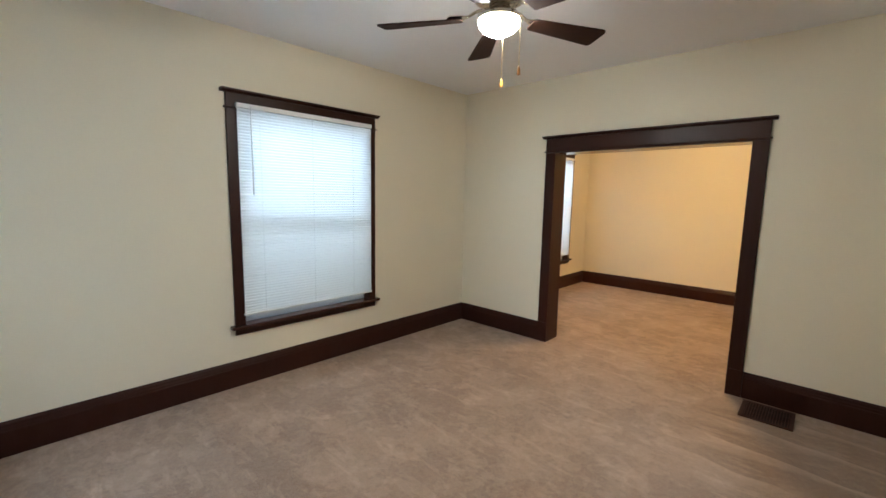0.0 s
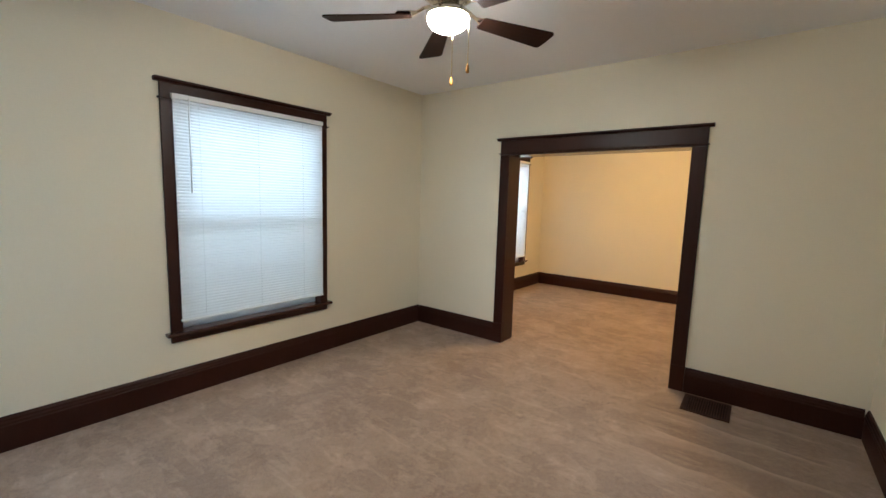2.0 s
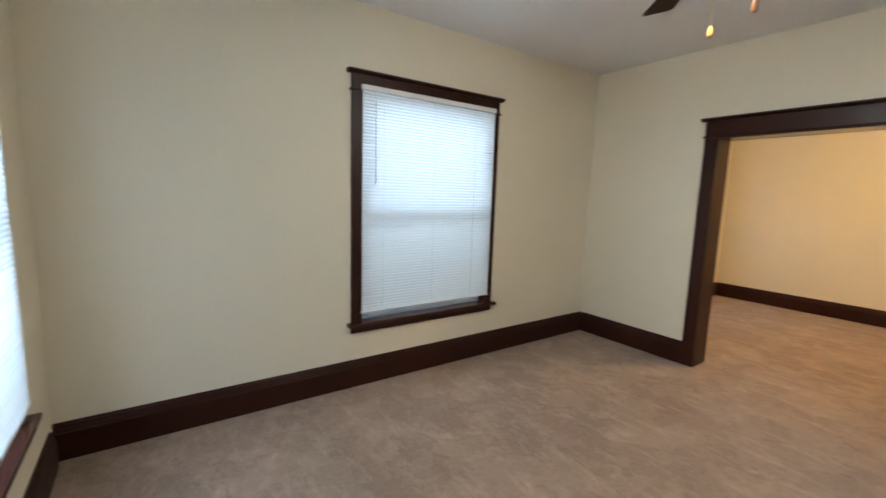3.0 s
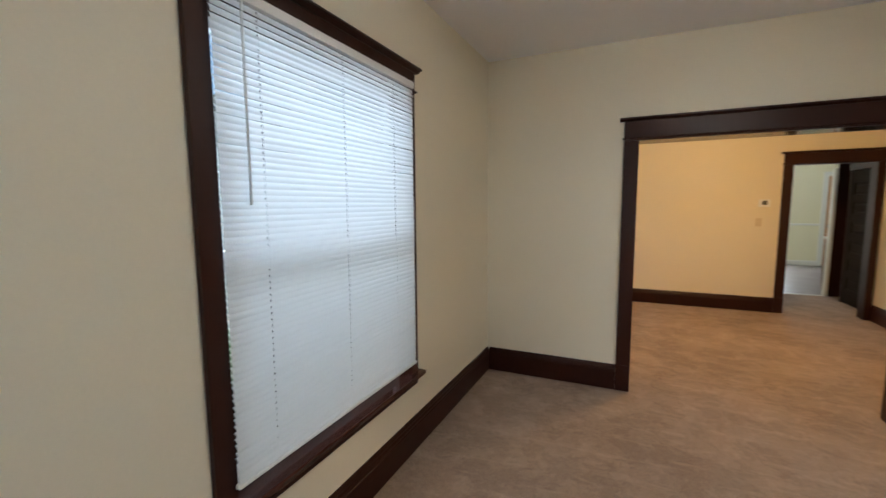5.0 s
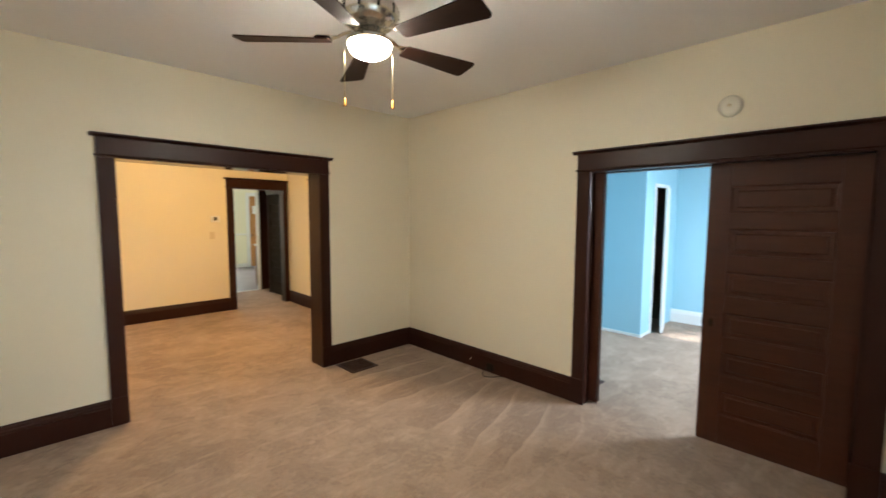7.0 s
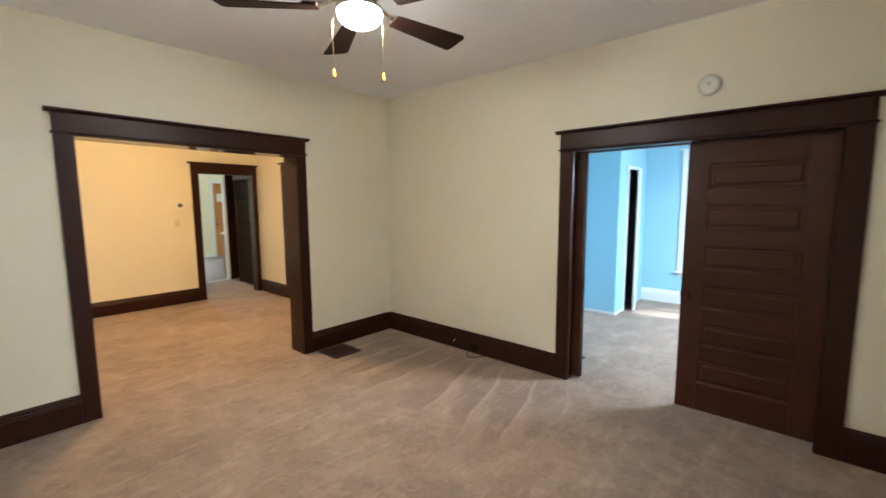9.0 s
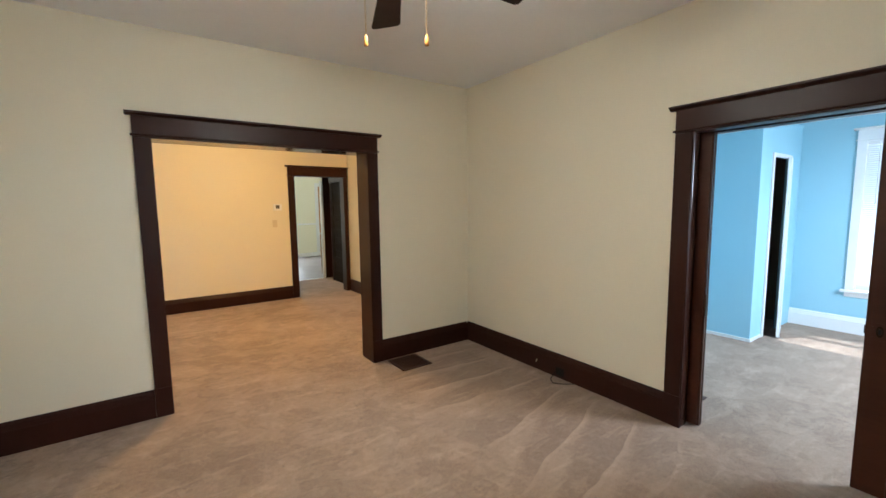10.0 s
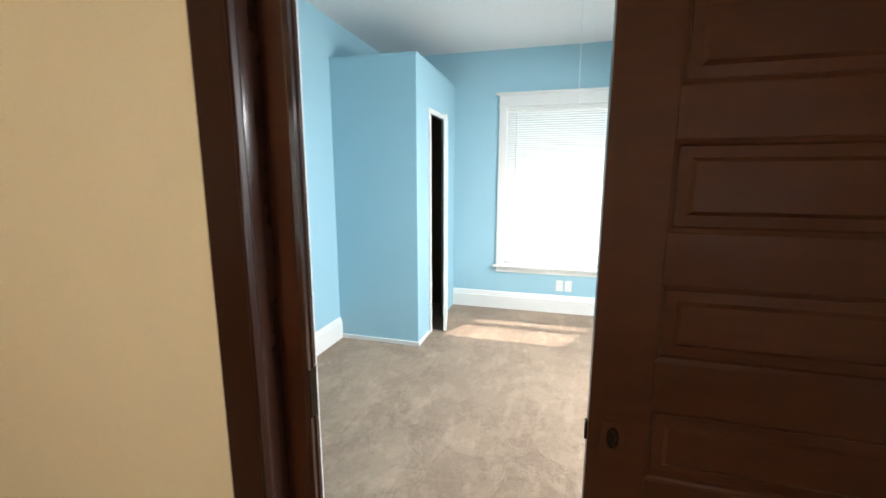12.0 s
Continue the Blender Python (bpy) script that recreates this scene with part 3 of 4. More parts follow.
def panel_door(name, m, u0, u1, v0, z0, z1, rows, mat, label, stile=0.125, thick=0.042, both=False, kind=""):
    """A frame and panel door: stiles, rails and raised panels. rows: (bottom, top) of each panel."""
    d = base(name, m @ Vector(((u0 + u1) / 2, v0, z0)), label, "door", kind=kind)
    va, vb = v0 - thick, v0
    for a, b in ((u0, u0 + stile), (u1 - stile, u1)):
        part("stile", boxes((a, b, va, vb, z0, z1), bevel=0.0025), mat, d, m=m)
    edges = [z0] + [z for r in rows for z in r] + [z1]
    for za, zb in zip(edges[0::2], edges[1::2]):
        part("rail", boxes((u0 + stile, u1 - stile, va + 0.0005, vb - 0.0005, za, zb), bevel=0.0025), mat, d, m=m)
    for za, zb in rows:
        bm = bmesh.new()
        a, b = u0 + stile, u1 - stile
        box(bm, a, b, va + 0.014, vb - 0.013, za, zb)
        rings = []
        for inset, v in ((0.0, vb - 0.003), (0.008, vb - 0.006), (0.012, vb - 0.0125), (0.034, vb - 0.0115), (0.042, vb - 0.005), (0.044, vb - 0.005)):
            rings.append([bm.verts.new((u, v, z)) for u, z in ((a + inset, za + inset), (b - inset, za + inset), (b - inset, zb - inset), (a + inset, zb - inset))])
        for p, q in zip(rings, rings[1:]):
            for k in range(4):
                bm.faces.new((p[k], p[(k + 1) % 4], q[(k + 1) % 4], q[k]))
        bm.faces.new(rings[-1])
        part("panel", bm, mat, d, m=m)
    return d


ROWS6 = [(0.220, 0.392), (0.500, 0.665), (0.772, 0.940), (1.055, 1.222), (1.333, 1.514), (1.616, 1.796)]
door = panel_door("pocket_door", E, -3.905, -3.125, -0.086, 0.014, 1.962, ROWS6, DOORWOOD, "dark brown six panel sliding door drawn out of its pocket")
pull = part("pull_plate", boxes((-3.203, -3.153, -0.0862, -0.0835, 0.818, 0.902), bevel=0.0012), DOORWOOD, door, "brown painted flush pull plate", m=E)
ring = bmesh.new()
for k in range(20):
    a, b = 2 * math.pi * k / 20, 2 * math.pi * (k + 1) / 20
    q = []
    for ang in (a, b):
        for r, v in ((0.008, -0.083), (0.011, -0.080), (0.014, -0.083)):
            q.append(ring.verts.new((-3.178 + r * math.cos(ang), v, 0.860 + 2.0 * r * math.sin(ang))))
    ring.faces.new((q[0], q[1], q[4], q[3]))
    ring.faces.new((q[1], q[2], q[5], q[4]))
part("pull_ring", ring, BRASS, pull, m=E)
part("pull_hole", boxes((-3.184, -3.172, -0.0834, -0.0828, 0.847, 0.873)), BLACK, pull, m=E)
part("edge_pull", boxes((-3.1265, -3.119, -0.116, -0.098, 0.838, 0.882), bevel=0.002), BRASS, door, "brass edge pull", m=E)
leaf = panel_door("pocket_door", E, -2.378, -1.60, -0.083, 0.014, 1.962, ROWS6, DOORWOOD, "dark brown sliding door pushed into its pocket, only its edge showing", thick=0.052)
astragal = bmesh.new()
run(astragal, [(-0.083, 0), (-0.090, 0.010), (-0.103, 0.010), (-0.109, 0.003), (-0.115, 0.010), (-0.128, 0.010), (-0.135, 0)], 0.014, 1.962)
part("edge_moulding", astragal, VARNISH, leaf, m=E @ Matrix(((0, 0, -1, -2.3782), (0, 1, 0, 0), (1, 0, 0, 0), (0, 0, 0, 1))))
plate = part("strike_plate", boxes((-2.3905, -2.3884, -0.125, -0.093, 0.765, 0.910), bevel=0.0008), BRASS, leaf, "aged brass lock plate", m=E)
part("keyhole", boxes((-2.3915, -2.3906, -0.115, -0.103, 0.845, 0.872), (-2.3915, -2.3906, -0.115, -0.103, 0.815, 0.835)), BLACK, plate, m=E)

# far doorway, passage door, front door, far room door
fd = base("cased_doorway", (3.46, FAR_N, 0), "doorway in dark brown casing with a crown", "doorway", kind="structure")
casing(fd, FN, FD_A, FD_B, FD_H, TRIM, wr=0.074)
part("jamb", boxes((FD_A - 0.019, FD_A, -0.15, 0, 0, FD_H), bevel=0.001), TRIM, fd, m=FN)
part("jamb", boxes((FD_B, FD_B + 0.019, -0.15, 0, 0, FD_H), bevel=0.001), TRIM, fd, m=FN)
part("head_jamb", boxes((FD_A - 0.019, FD_B + 0.019, -0.15, 0, FD_H, FD_H + 0.019)), TRIM, fd, m=FN)


def knob(parent, m, u, v, z, mat):
    bm = lathe([(0.0, 0.0), (0.024, 0.0), (0.024, 0.004), (0.009, 0.008), (0.009, 0.028), (0.022, 0.036), (0.026, 0.048), (0.020, 0.058), (0.0, 0.062)], 20)
    bm.transform(Matrix.Translation((u, v, z)) @ Matrix.Rotation(radians(-90), 4, "X"))
    part("knob", bm, mat, parent, "dark metal door knob", m=m)


ROWS5 = [(0.24, 0.50), (0.62, 0.88), (1.00, 1.24), (1.36, 1.58), (1.68, 1.86)]
side = base("passage_door_frame", (4.13, 4.08, 0), "dark brown door casing in a passage", "doorway", kind="structure")
part("casing_leg", boxes((SIDE_A - 0.09, SIDE_A, 0, 0.022, 0, 1.98), bevel=0.002), TRIM, side, m=P_E)
part("frieze", boxes((SIDE_A - 0.09, SIDE_B, 0, 0.024, 1.9805, 2.12), bevel=0.002), TRIM, side, m=P_E)
for a, b in ((SIDE_A - 0.0195, SIDE_A - 0.001), (SIDE_B + 0.001, SIDE_B + 0.0195)):
    part("jamb", boxes((a, b, -0.119, -0.0005, 0, 1.999)), TRIM, side, m=P_E)
sd = panel_door("door_1", P_E, SIDE_A, SIDE_B, -0.01, 0.012, 1.975, ROWS6, SHADEWOOD, "closed dark brown panel door in the passage, shade put into its colour", 0.10, kind="structure")
knob(sd, P_E, 3.82, -0.01, 0.90, BRASS)
fed = base("far_room_door_frame", (3.98, 2.08, 0), "dark brown door casing with a crown", "doorway", kind="structure")
casing(fed, E_FAR, FE_A, FE_B, 2.003, TRIM)
for a, b in ((FE_A - 0.0195, FE_A - 0.001), (FE_B + 0.001, FE_B + 0.0195)):
    part("jamb", boxes((a, b, -0.149, -0.0005, 0, 2.019)), TRIM, fed, m=E_FAR)
fd2 = panel_door("door_2", E_FAR, FE_A, FE_B, -0.01, 0.012, 2.0, ROWS5, DOORWOOD, "closed dark brown panel door", 0.10, kind="structure")
knob(fd2, E_FAR, FE_A + 0.06, -0.01, 0.90, BRASS)
frd = base("front_door_frame", (3.08, SOUTH, 0), "dark brown door casing with a crown", "doorway", kind="structure")
casing(frd, S, FRONT_A, FRONT_B, 2.03, TRIM)
for a, b in ((FRONT_A - 0.0195, FRONT_A - 0.001), (FRONT_B + 0.001, FRONT_B + 0.0195)):
    part("jamb", boxes((a, b, -0.199, -0.0005, 0, 2.049)), TRIM, frd, m=S)
fd3 = panel_door("door_3", S, FRONT_A, FRONT_B, -0.02, 0.012, 2.025, ROWS5, WHITE, "closed white painted panel door", 0.11, kind="structure")
knob(fd3, S, FRONT_A + 0.06, -0.02, 0.92, BRASS)
end = base("passage_end_frame", (3.9, HALL_END, 0), "white painted casing at the end of a passage", "doorway", kind="structure")
part("casing_leg", boxes((4.088, 4.128, HALL_END - 0.026, HALL_END - 0.0195, 0, 2.05), bevel=0.002), WHITE, end)
part("jamb", boxes((4.094, 4.1285, HALL_END - 0.019, HALL_END + 0.1005, 0, 2.05), bevel=0.002), WHITE, end)
part("threshold", boxes((2.55, 4.088, HALL_END - 0.02, HALL_END + 0.02, -0.004, 0.006), bevel=0.002), WHITE, end, "pale floor transition strip")

# ---- living room things ----
FAN = (1.977, -2.118)
fan = base("ceiling_fan", (FAN[0], FAN[1], H), "five blade brushed nickel ceiling fan with walnut blades, lit", "ceiling fan")
C3 = (FAN[0], FAN[1], 0)
part("canopy", lathe([(0.0, H), (0.105, H), (0.115, H - 0.02), (0.108, H - 0.07), (0.075, H - 0.105), (0.0, H - 0.105)], 36, C3), NICKEL, fan)
part("motor_housing", lathe([(0.0, 2.636), (0.07, 2.636), (0.085, 2.628), (0.125, 2.612), (0.142, 2.585), (0.142, 2.548), (0.125, 2.518), (0.095, 2.500), (0.07, 2.494), (0.0, 2.494)], 40, C3), NICKEL, fan)
part("switch_cup", lathe([(0.0, 2.4935), (0.052, 2.4935), (0.055, 2.478), (0.060, 2.468), (0.096, 2.452), (0.110, 2.440), (0.112, 2.426), (0.106, 2.4225), (0.0, 2.4225)], 40, C3), NICKEL, fan)
part("globe", lathe([(0.1025, 2.422), (0.104, 2.413), (0.099, 2.396), (0.084, 2.377), (0.060, 2.364), (0.030, 2.358), (0.0, 2.3565)], 40, C3), GLOBE, fan, "lit frosted glass bowl")
for k in range(10):
    a = 2 * math.pi * k / 10
    part("housing_vent", boxes((-0.006, 0.006, -0.001, 0.001, 2.545, 2.588)), BLACK, fan, m=Matrix.Translation((FAN[0] + 0.1425 * math.cos(a), FAN[1] + 0.1425 * math.sin(a), 0)) @ Matrix.Rotation(a + math.pi / 2, 4, "Z"))


def blade_mesh():
    """A blade along +x, pitched, with rounded corners, and its bracket."""
    bm = bmesh.new()
    outline = []
    for cx, cy, r, a0 in ((0.612, 0.045, 0.025, 0), (0.205, 0.040, 0.015, 90), (0.205, -0.040, 0.015, 180), (0.612, -0.045, 0.025, 270)):
        for k in range(5):
            a = radians(a0 + 22.5 * k)
            outline.append((cx + r * math.cos(a), cy + r * math.sin(a) * (1.0 + 0.0)))
    lo = [bm.verts.new((x, y * (0.82 + 0.28 * (x - 0.2) / 0.45), -0.003)) for x, y in outline]
    hi = [bm.verts.new((x, y * (0.82 + 0.28 * (x - 0.2) / 0.45), 0.003)) for x, y in outline]
    bm.faces.new(lo[::-1])
    bm.faces.new(hi)
    n = len(lo)
    for i in range(n):
        bm.faces.new((lo[i], lo[(i + 1) % n], hi[(i + 1) % n], hi[i]))
    bm.transform(Matrix.Rotation(radians(-12), 4, "X"))
    return bm


def bracket_mesh():
    bm = bmesh.new()
    rows = ((0.085, 0.020, 0.036), (0.12, 0.014, 0.030), (0.16, 0.012, 0.010), (0.195, 0.030, 0.006), (0.25, 0.034, 0.006), (0.27, 0.012, 0.006))
    rings = [[bm.verts.new((x, s * w, z + d)) for s, d in ((-1, -0.003), (1, -0.003), (1, 0.003), (-1, 0.003))] for x, w, z in rows]
    for a, b in zip(rings, rings[1:]):
        for k in range(4):
            bm.faces.new((a[k], a[(k + 1) % 4], b[(k + 1) % 4], b[k]))
    bm.faces.new(rings[0])
    bm.faces.new(rings[-1])
    bmesh.ops.bevel(bm, geom=list(bm.edges), offset=0.0015, segments=1, affect="EDGES")
    return bm


blade_me, bracket_me = mesh_of("blade", blade_mesh(), BLADE), mesh_of("blade_bracket", bracket_mesh(), NICKEL)
for k in range(5):
    m = pose(FAN[0], FAN[1], 2.438, 0, 0, 65.5 + 72 * k)
    b = part("blade", blade_me, None, fan)
    b.matrix_basis = m
    br = part("blade_bracket", bracket_me, None, fan, "nickel blade bracket")
    br.matrix_basis = pose(FAN[0], FAN[1], 2.444, 0, 0, 65.5 + 72 * k)
for cx, cy in ((1.912, -1.990), (2.110, -2.125)):
    part("pull_chain", tube([(cx + (FAN[0] - cx) * 0.05, cy + (FAN[1] - cy) * 0.05, 2.415), (cx, cy, 2.39), (cx, cy, 2.176)], 0.0018, 6), CHAIN, fan)
    part("chain_bob", lathe([(0.0, 2.180), (0.004, 2.179), (0.0065, 2.170), (0.0085, 2.148), (0.0085, 2.138), (0.0, 2.136)], 14, (cx, cy, 0)), AMBER, fan, "amber plastic chain bob")

det = base("smoke_detector", E @ Vector((-3.237, 0, 2.297)), "round white smoke detector on the wall above a door", "smoke detector")
TURN_E = E @ Matrix.Translation((-3.237, 0, 2.297)) @ Matrix.Rotation(radians(-90), 4, "X")
part("base_plate", lathe([(0.0, 0.0), (0.068, 0.0), (0.068, 0.010), (0.0, 0.010)], 32), PLASTIC, det, m=TURN_E)
part("cover", lathe([(0.0665, 0.0102), (0.0665, 0.020), (0.058, 0.033), (0.036, 0.040), (0.0, 0.042)], 32), PLASTIC, det, m=TURN_E)
part("test_button", lathe([(0.0, 0.0425), (0.010, 0.0425), (0.010, 0.045), (0.0, 0.046)], 16), IVORY, det, m=TURN_E)



def floor_register(x, y, w, d, louvres, label):
    """A metal register lying in the carpet: frame, louvres and dividers over a dark well."""
    reg = base("floor_register", (x, y, 0.0), label, "floor vent", "floor registers")
    e = 0.024
    part("frame", boxes((x - w, x + w, y - d, y - d + e, 0.0, 0.009), (x - w, x + w, y + d - e, y + d, 0.0, 0.009), (x - w, x - w + e, y - d + e, y + d - e, 0.0, 0.009), (x + w - e, x + w, y - d + e, y + d - e, 0.0, 0.009)), VENTM, reg)
    part("well", boxes((x - w + e, x + w - e, y - d + e, y + d - e, 0.0005, 0.002)), BLACK, reg)
    step = (2 * w - 2 * e) / louvres
    slot = mesh_of("slat", boxes((-0.004, 0.004, e - d, d - e, 0.001, 0.007)), VENTM)
    for i in range(louvres):
        s = part("slat", slot, None, reg)
        s.location = (x - w + e + (i + 0.5) * step, y, 0)
    for k in (-0.3, 0.3):
        part("divider", boxes((x - w + e, x + w - e, y + k * d - 0.003, y + k * d + 0.003, 0.002, 0.008)), VENTM, reg)


floor_register(3.112, -0.216, 0.156, 0.154, 16, "brown metal floor register set in the carpet")
floor_register(4.505, -2.085, 0.075, 0.150, 8, "narrow brown metal floor register beside a doorway")

out = base("wall_outlet", E @ Vector((-1.32, 0.024, 0.024)), "black electrical outlet set in the baseboard", "outlet")
part("plate", boxes((-1.362, -1.276, 0.0242, 0.030, 0.024, 0.092), bevel=0.002), BLACK, out, m=E)
part("socket", boxes((-1.345, -1.325, 0.0302, 0.034, 0.040, 0.076), (-1.313, -1.293, 0.0302, 0.034, 0.040, 0.076), bevel=0.002), BLACK, out, m=E)
cable_pts = [tuple(E @ Vector(p)) for p in ((-1.27, 0.03, 0.045), (-1.265, 0.05, 0.018), (-1.29, 0.11, 0.006), (-1.35, 0.155, 0.005), (-1.40, 0.13, 0.006), (-1.44, 0.08, 0.006), (-1.48, 0.04, 0.010))]
top("cable", tube(cable_pts, 0.004, 8), BLACK, "short loop of black cable on the carpet", "cable")
top("cable_stub", tube([tuple(E @ Vector(p)) for p in ((-1.056, 0.02, 0.088), (-1.058, 0.036, 0.084), (-1.062, 0.042, 0.074))], 0.005, 8), IVORY, "white cable stub sticking out of the baseboard", "cable")

# ---- far room things ----
th = base("thermostat", FN @ Vector((2.835, 0, 1.466)), "small white wall thermostat with a dark display", "thermostat")
part("body", boxes((2.770, 2.900, 0, 0.026, 1.458, 1.560), bevel=0.004), WHITE, th, m=FN)
part("display", boxes((2.806, 2.864, 0.0262, 0.0275, 1.488, 1.544)), SCREEN, th, "dark grey display", m=FN)
for k in (2.819, 2.843):
    part("button", boxes((k, k + 0.014, 0.0262, 0.028, 1.468, 1.476)), IVORY, th, m=FN)
sw = base("light_switch", FN @ Vector((2.785, 0, 1.19)), "ivory light switch plate on the wall", "light switch")
part("plate", boxes((2.749, 2.821, 0, 0.006, 1.190, 1.306), bevel=0.002), IVORY, sw, m=FN)
part("toggle", boxes((2.780, 2.790, 0.006, 0.018, 1.240, 1.260), bevel=0.002), IVORY, sw, m=FN)
fl = base("ceiling_light", (2.15, 1.40, H), "warm glass ceiling light, lit", "ceiling light")
part("pan", lathe([(0.0, H), (0.15, H), (0.15, H - 0.03), (0.0, H - 0.03)], 32, (2.15, 1.40, 0)), NICKEL, fl)
part("bowl", lathe([(0.14, H - 0.0305), (0.13, H - 0.07), (0.09, H - 0.105), (0.04, H - 0.12), (0.0, H - 0.122)], 32, (2.15, 1.40, 0)), GLOBE_FAR, fl, "lit glass bowl")

# ---- blue bedroom ----
CX, CY, CTOP = 6.345, -1.93, 2.385
cl = base("closet", (7.0, -1.55, 0), "sky blue painted closet box standing in a room corner", "closet", kind="structure")
CD_A, CD_B, CD_H = 6.695, 7.15, 1.985
part("front_wall", boxes((CX, CX + 0.09, CY, BLUE_N - 0.001, 0, CTOP)), BLUE, cl)
cside = boxes((CX + 0.0905, CD_A, CY, CY + 0.02, 0, CTOP), (CD_B, BLUE_E - 0.001, CY, CY + 0.02, 0, CTOP), (CD_A, CD_B, CY, CY + 0.02, CD_H, CTOP))
part("side_wall", cside, BLUE, cl)
# bare boards added inside the closet, with its shade in their brown
UNLIT = material("shaded_bare_board", (0.16, 0.13, 0.09), 0.8, vary=0.2)
part("inner_lining", boxes((CX + 0.0905, BLUE_E - 0.002, BLUE_N - 0.02, BLUE_N - 0.002, 0.001, CTOP), (BLUE_E - 0.02, BLUE_E - 0.002, CY + 0.027, BLUE_N - 0.0205, 0.001, CTOP), (CX + 0.0905, CX + 0.10, CY + 0.027, BLUE_N - 0.0205, 0.001, CTOP), (CX + 0.1, CD_A - 0.002, CY + 0.0205, CY + 0.026, 0.001, CTOP), (CD_B + 0.002, BLUE_E - 0.0205, CY + 0.0205, CY + 0.026, 0.001, CTOP)), UNLIT, cl, "bare brown inner boards, closet shade put into their colour")
part("top_panel", boxes((CX - 0.006, BLUE_E - 0.001, CY - 0.006, BLUE_N - 0.001, CTOP + 0.0005, CTOP + 0.014), bevel=0.002), BLUE, cl)
part("base_strip", boxes((CX - 0.012, CX - 0.0005, CY - 0.012, BLUE_N - 0.001, 0, 0.035), (CX - 0.0005, CD_A - 0.05, CY - 0.012, CY - 0.0005, 0, 0.035), bevel=0.001), WHITE, cl, "white painted base strip")
part("door_casing", boxes((CD_A - 0.045, CD_A, CY - 0.018, CY - 0.0005, 0, CD_H + 0.045), (CD_B, CD_B + 0.045, CY - 0.018, CY - 0.0005, 0, CD_H + 0.045), (CD_A, CD_B, CY - 0.018, CY - 0.0005, CD_H, CD_H + 0.045), bevel=0.002), WHITE, cl, "white painted casing")
leaf_m = pose(CD_B, CY - 0.020, 0, 0, 0, 193.5)
part("closet_door", boxes((0.003, 0.450, 0.0, 0.030, 0.012, CD_H - 0.004), bevel=0.002), WHITE, cl, "white painted closet door standing ajar", m=leaf_m)
top("storage_bin", boxes((6.84, 7.2, -1.72, -1.35, 0.0, 0.30), bevel=0.02), BLACK, "black storage bin on the closet floor", "bin")
for k, (ya, nm) in enumerate(((-3.10, "outlet"), (-3.19, "cable plate"))):
    o = base("wall_plate", BE @ Vector((ya, 0, 0.24)), "white " + nm + " below the window", "wall plate", "wall plates")
    part("plate", boxes((ya - 0.036, ya + 0.036, 0, 0.006, 0.240, 0.356), bevel=0.002), WHITE, o, m=BE)
    part("socket", boxes((ya - 0.014, ya + 0.014, 0.006, 0.008, 0.263, 0.290), (ya - 0.014, ya + 0.014, 0.006, 0.008, 0.306, 0.333), bevel=0.001), WHITE, o, m=BE)
lh = base("pull_cord_light", (5.9, -3.12, BLUE_H), "white porcelain lampholder with a long pull cord", "ceiling light")
part("lampholder", lathe([(0.0, BLUE_H), (0.055, BLUE_H), (0.05, BLUE_H - 0.03), (0.03, BLUE_H - 0.055), (0.0, BLUE_H - 0.055)], 24, (5.9, -3.12, 0)), PLASTIC, lh)
part("cord", tube([(5.92, -3.12, BLUE_H - 0.03), (5.92, -3.128, 2.4), (5.92, -3.13, 1.88)], 0.0016, 6), CORD, lh)

# ---- kitchen beyond the passage ----
kw = base("window_5", (4.15, KITCHEN_N, 0.52), "white cased kitchen window full of daylight", "window", kind="structure")
part("casing", boxes((3.63, 3.72, 0, 0.02, 0.52, 2.34), (4.59, 4.68, 0, 0.02, 0.52, 2.34), (3.72, 4.59, 0, 0.02, 2.25, 2.34), bevel=0.002), WHITE, kw, m=KN)
part("stool", boxes((3.58, 4.74, -0.05, 0.05, 0.485, 0.5195), bevel=0.004), WHITE, kw, m=KN)
part("apron", boxes((3.64, 4.67, 0, 0.018, 0.40, 0.4845), bevel=0.003), WHITE, kw, m=KN)
ks = part("sash", boxes((3.72, 3.77, -0.10, -0.07, 0.52, 2.25), (4.54, 4.59, -0.10, -0.07, 0.52, 2.25), (3.77, 4.54, -0.10, -0.07, 0.52, 0.58), (3.77, 4.54, -0.10, -0.07, 2.20, 2.25), (3.77, 4.54, -0.10, -0.07, 1.36, 1.40)), SASH, kw, m=KN)
for za, zb in ((0.58, 1.36), (1.40, 2.20)):
    p = part("pane", boxes((3.77, 4.54, -0.087, -0.083, za, zb)), GLASS, ks, m=KN)
    p.visible_shadow = False
rail = bmesh.new()
run(rail, [(0, 0.965), (0.012, 0.97), (0.02, 0.985), (0.02, 0.995), (0.008, 1.01), (0, 1.012)], 4.69, 5.299)
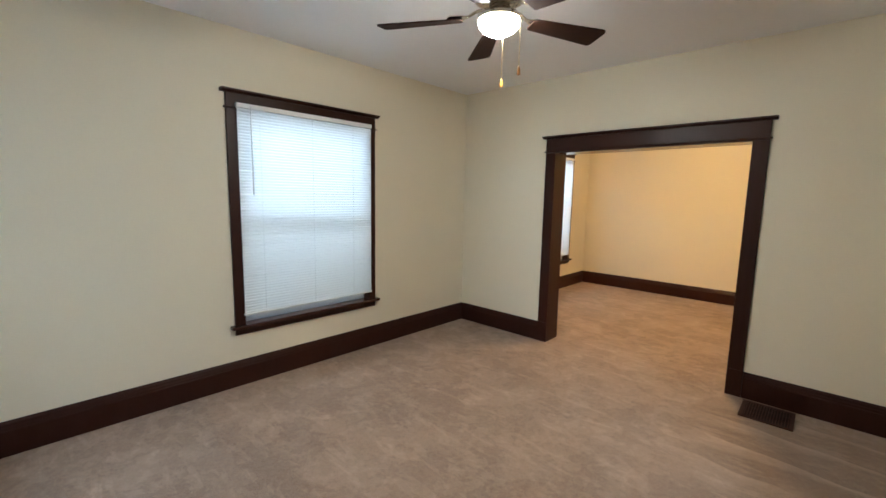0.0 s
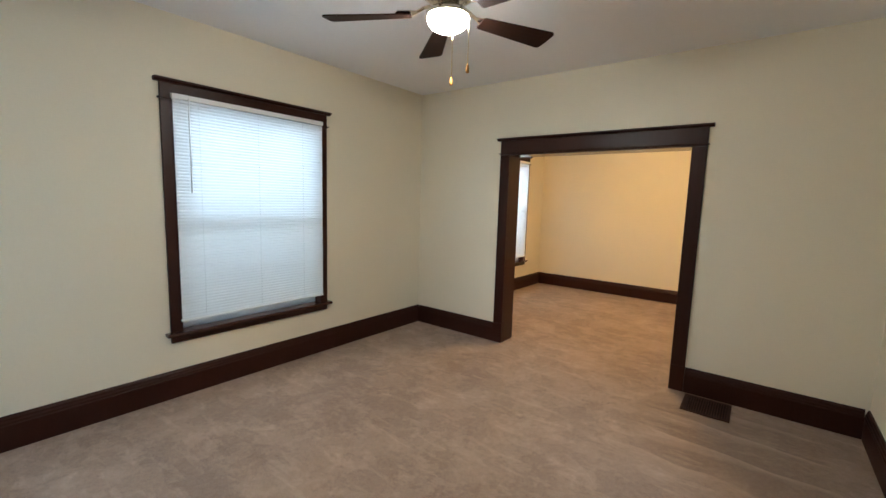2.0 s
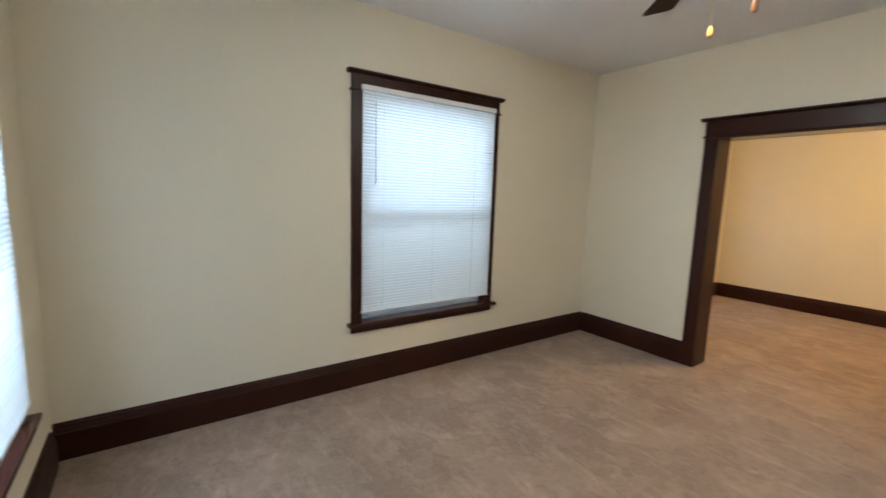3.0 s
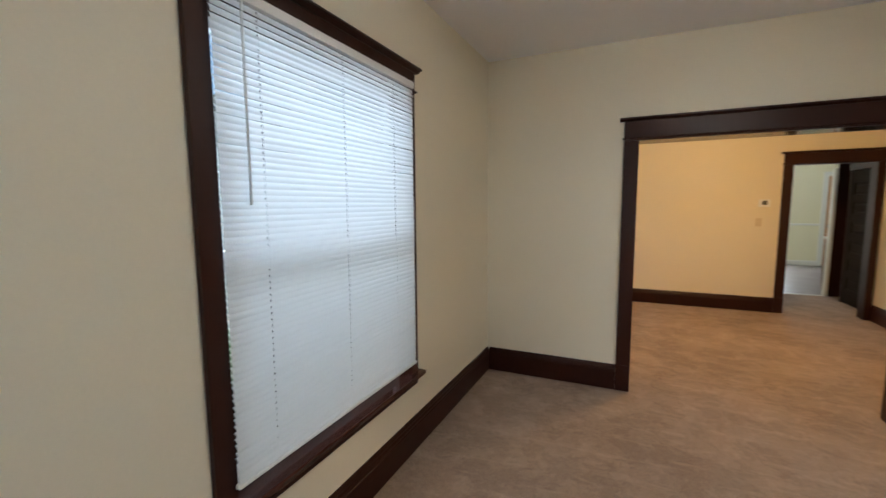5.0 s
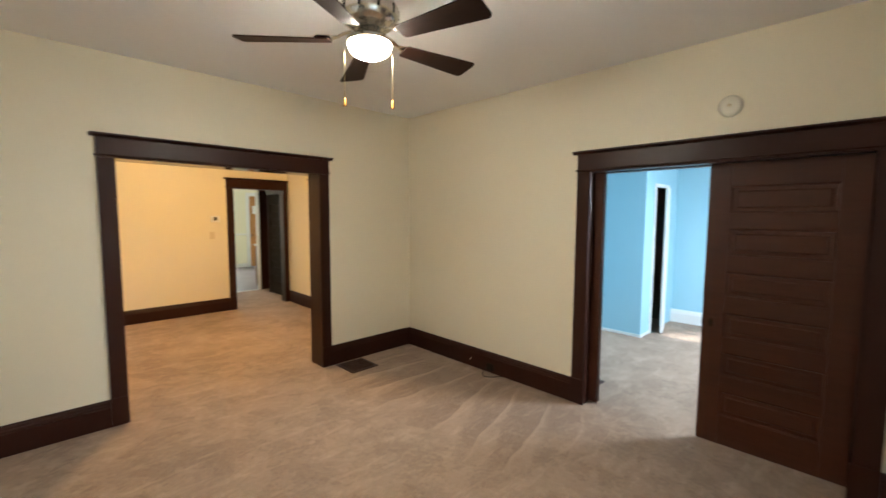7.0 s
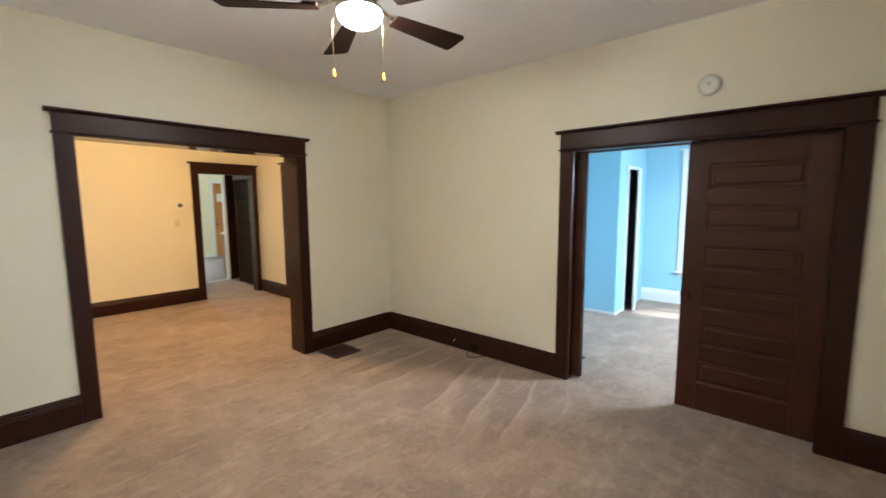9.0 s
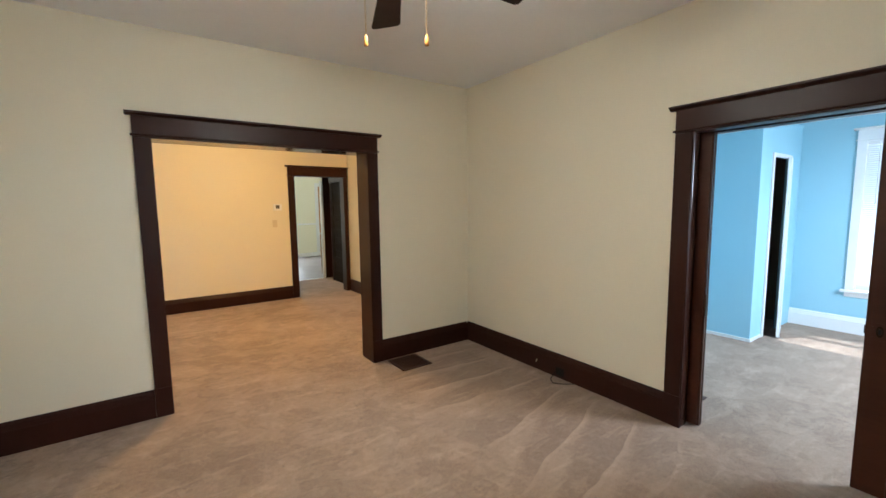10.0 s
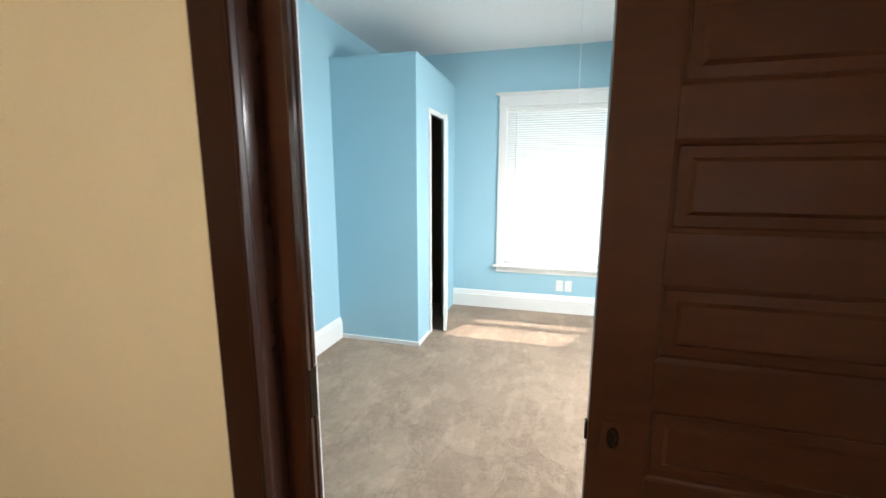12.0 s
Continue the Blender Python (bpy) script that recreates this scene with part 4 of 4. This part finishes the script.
run(rail, [(0, 0.965), (0.012, 0.97), (0.02, 0.985), (0.02, 0.995), (0.008, 1.01), (0, 1.012)], 2.4, 3.62)
top("chair_rail", rail, WHITE, "white painted chair rail", "trim", "structure", KN)
kd = panel_door("door_4", KN, 5.40, 6.24, -0.04, 0.01, 2.13, [(0.22, 0.80), (0.95, 1.48), (1.60, 1.84), (1.93, 2.02)], OAK, "closed orange oak door with a small window", 0.11, kind="structure")
part("door_window", boxes((5.505, 6.13, -0.042, -0.034, 1.60, 1.84)), LAMINATE, kd, "pale frosted door window", m=KN)
knob(kd, KN, 5.455, -0.04, 0.95, BRASS)
kf = base("kitchen_door_frame", (5.88, KITCHEN_N, 0), "white painted door casing", "doorway", kind="structure")
part("casing", boxes((5.30, 5.40, 0, 0.02, 0, 2.23), (6.24, 6.33, 0, 0.02, 0, 2.23), (5.40, 6.24, 0, 0.02, 2.14, 2.23), bevel=0.002), WHITE, kf, m=KN)
# cabinet faces carry their shade in the wood colour
cab = base("kitchen_cabinet", (4.55, 5.37, 0), "wooden kitchen base cabinet, brown darkened for shade, under a white countertop", "cabinet")
part("body", boxes((4.26, 4.86, 5.112, 5.62, 0, 0.89), bevel=0.003), CABINET, cab)
part("worktop", boxes((4.235, 4.88, 5.102, 5.64, 0.891, 0.93), bevel=0.004), LAMINATE, cab, "white laminate worktop")
part("door", boxes((4.242, 4.2595, 5.14, 5.60, 0.12, 0.84), bevel=0.004), CABINET, cab)

# ---- outside ----
top("ground", boxes((-400, 400, -400, 400, -0.75, -0.55)), LAWN, "green lawn round the house", "lawn", "structure")
nb = base("neighbour_house", (-6, -1, -0.55), "grey lap sided neighbouring house", "house")
siding = bmesh.new()
for i in range(24):
    z = -0.55 + i * 0.15
    run(siding, [(0, z), (0.02, z), (0.006, z + 0.15), (0, z + 0.15)], -8, 8)
part("wall", siding, SIDING, nb, m=wall_frame(-5.0, 0, (0, 1), (1, 0)))
part("body", boxes((-11, -5.0005, -8, 8, -0.55, 3.05)), SIDING, nb)
part("roof", boxes((-11.4, -4.6, -8.4, 8.4, 3.051, 3.2)), SHINGLE, nb)
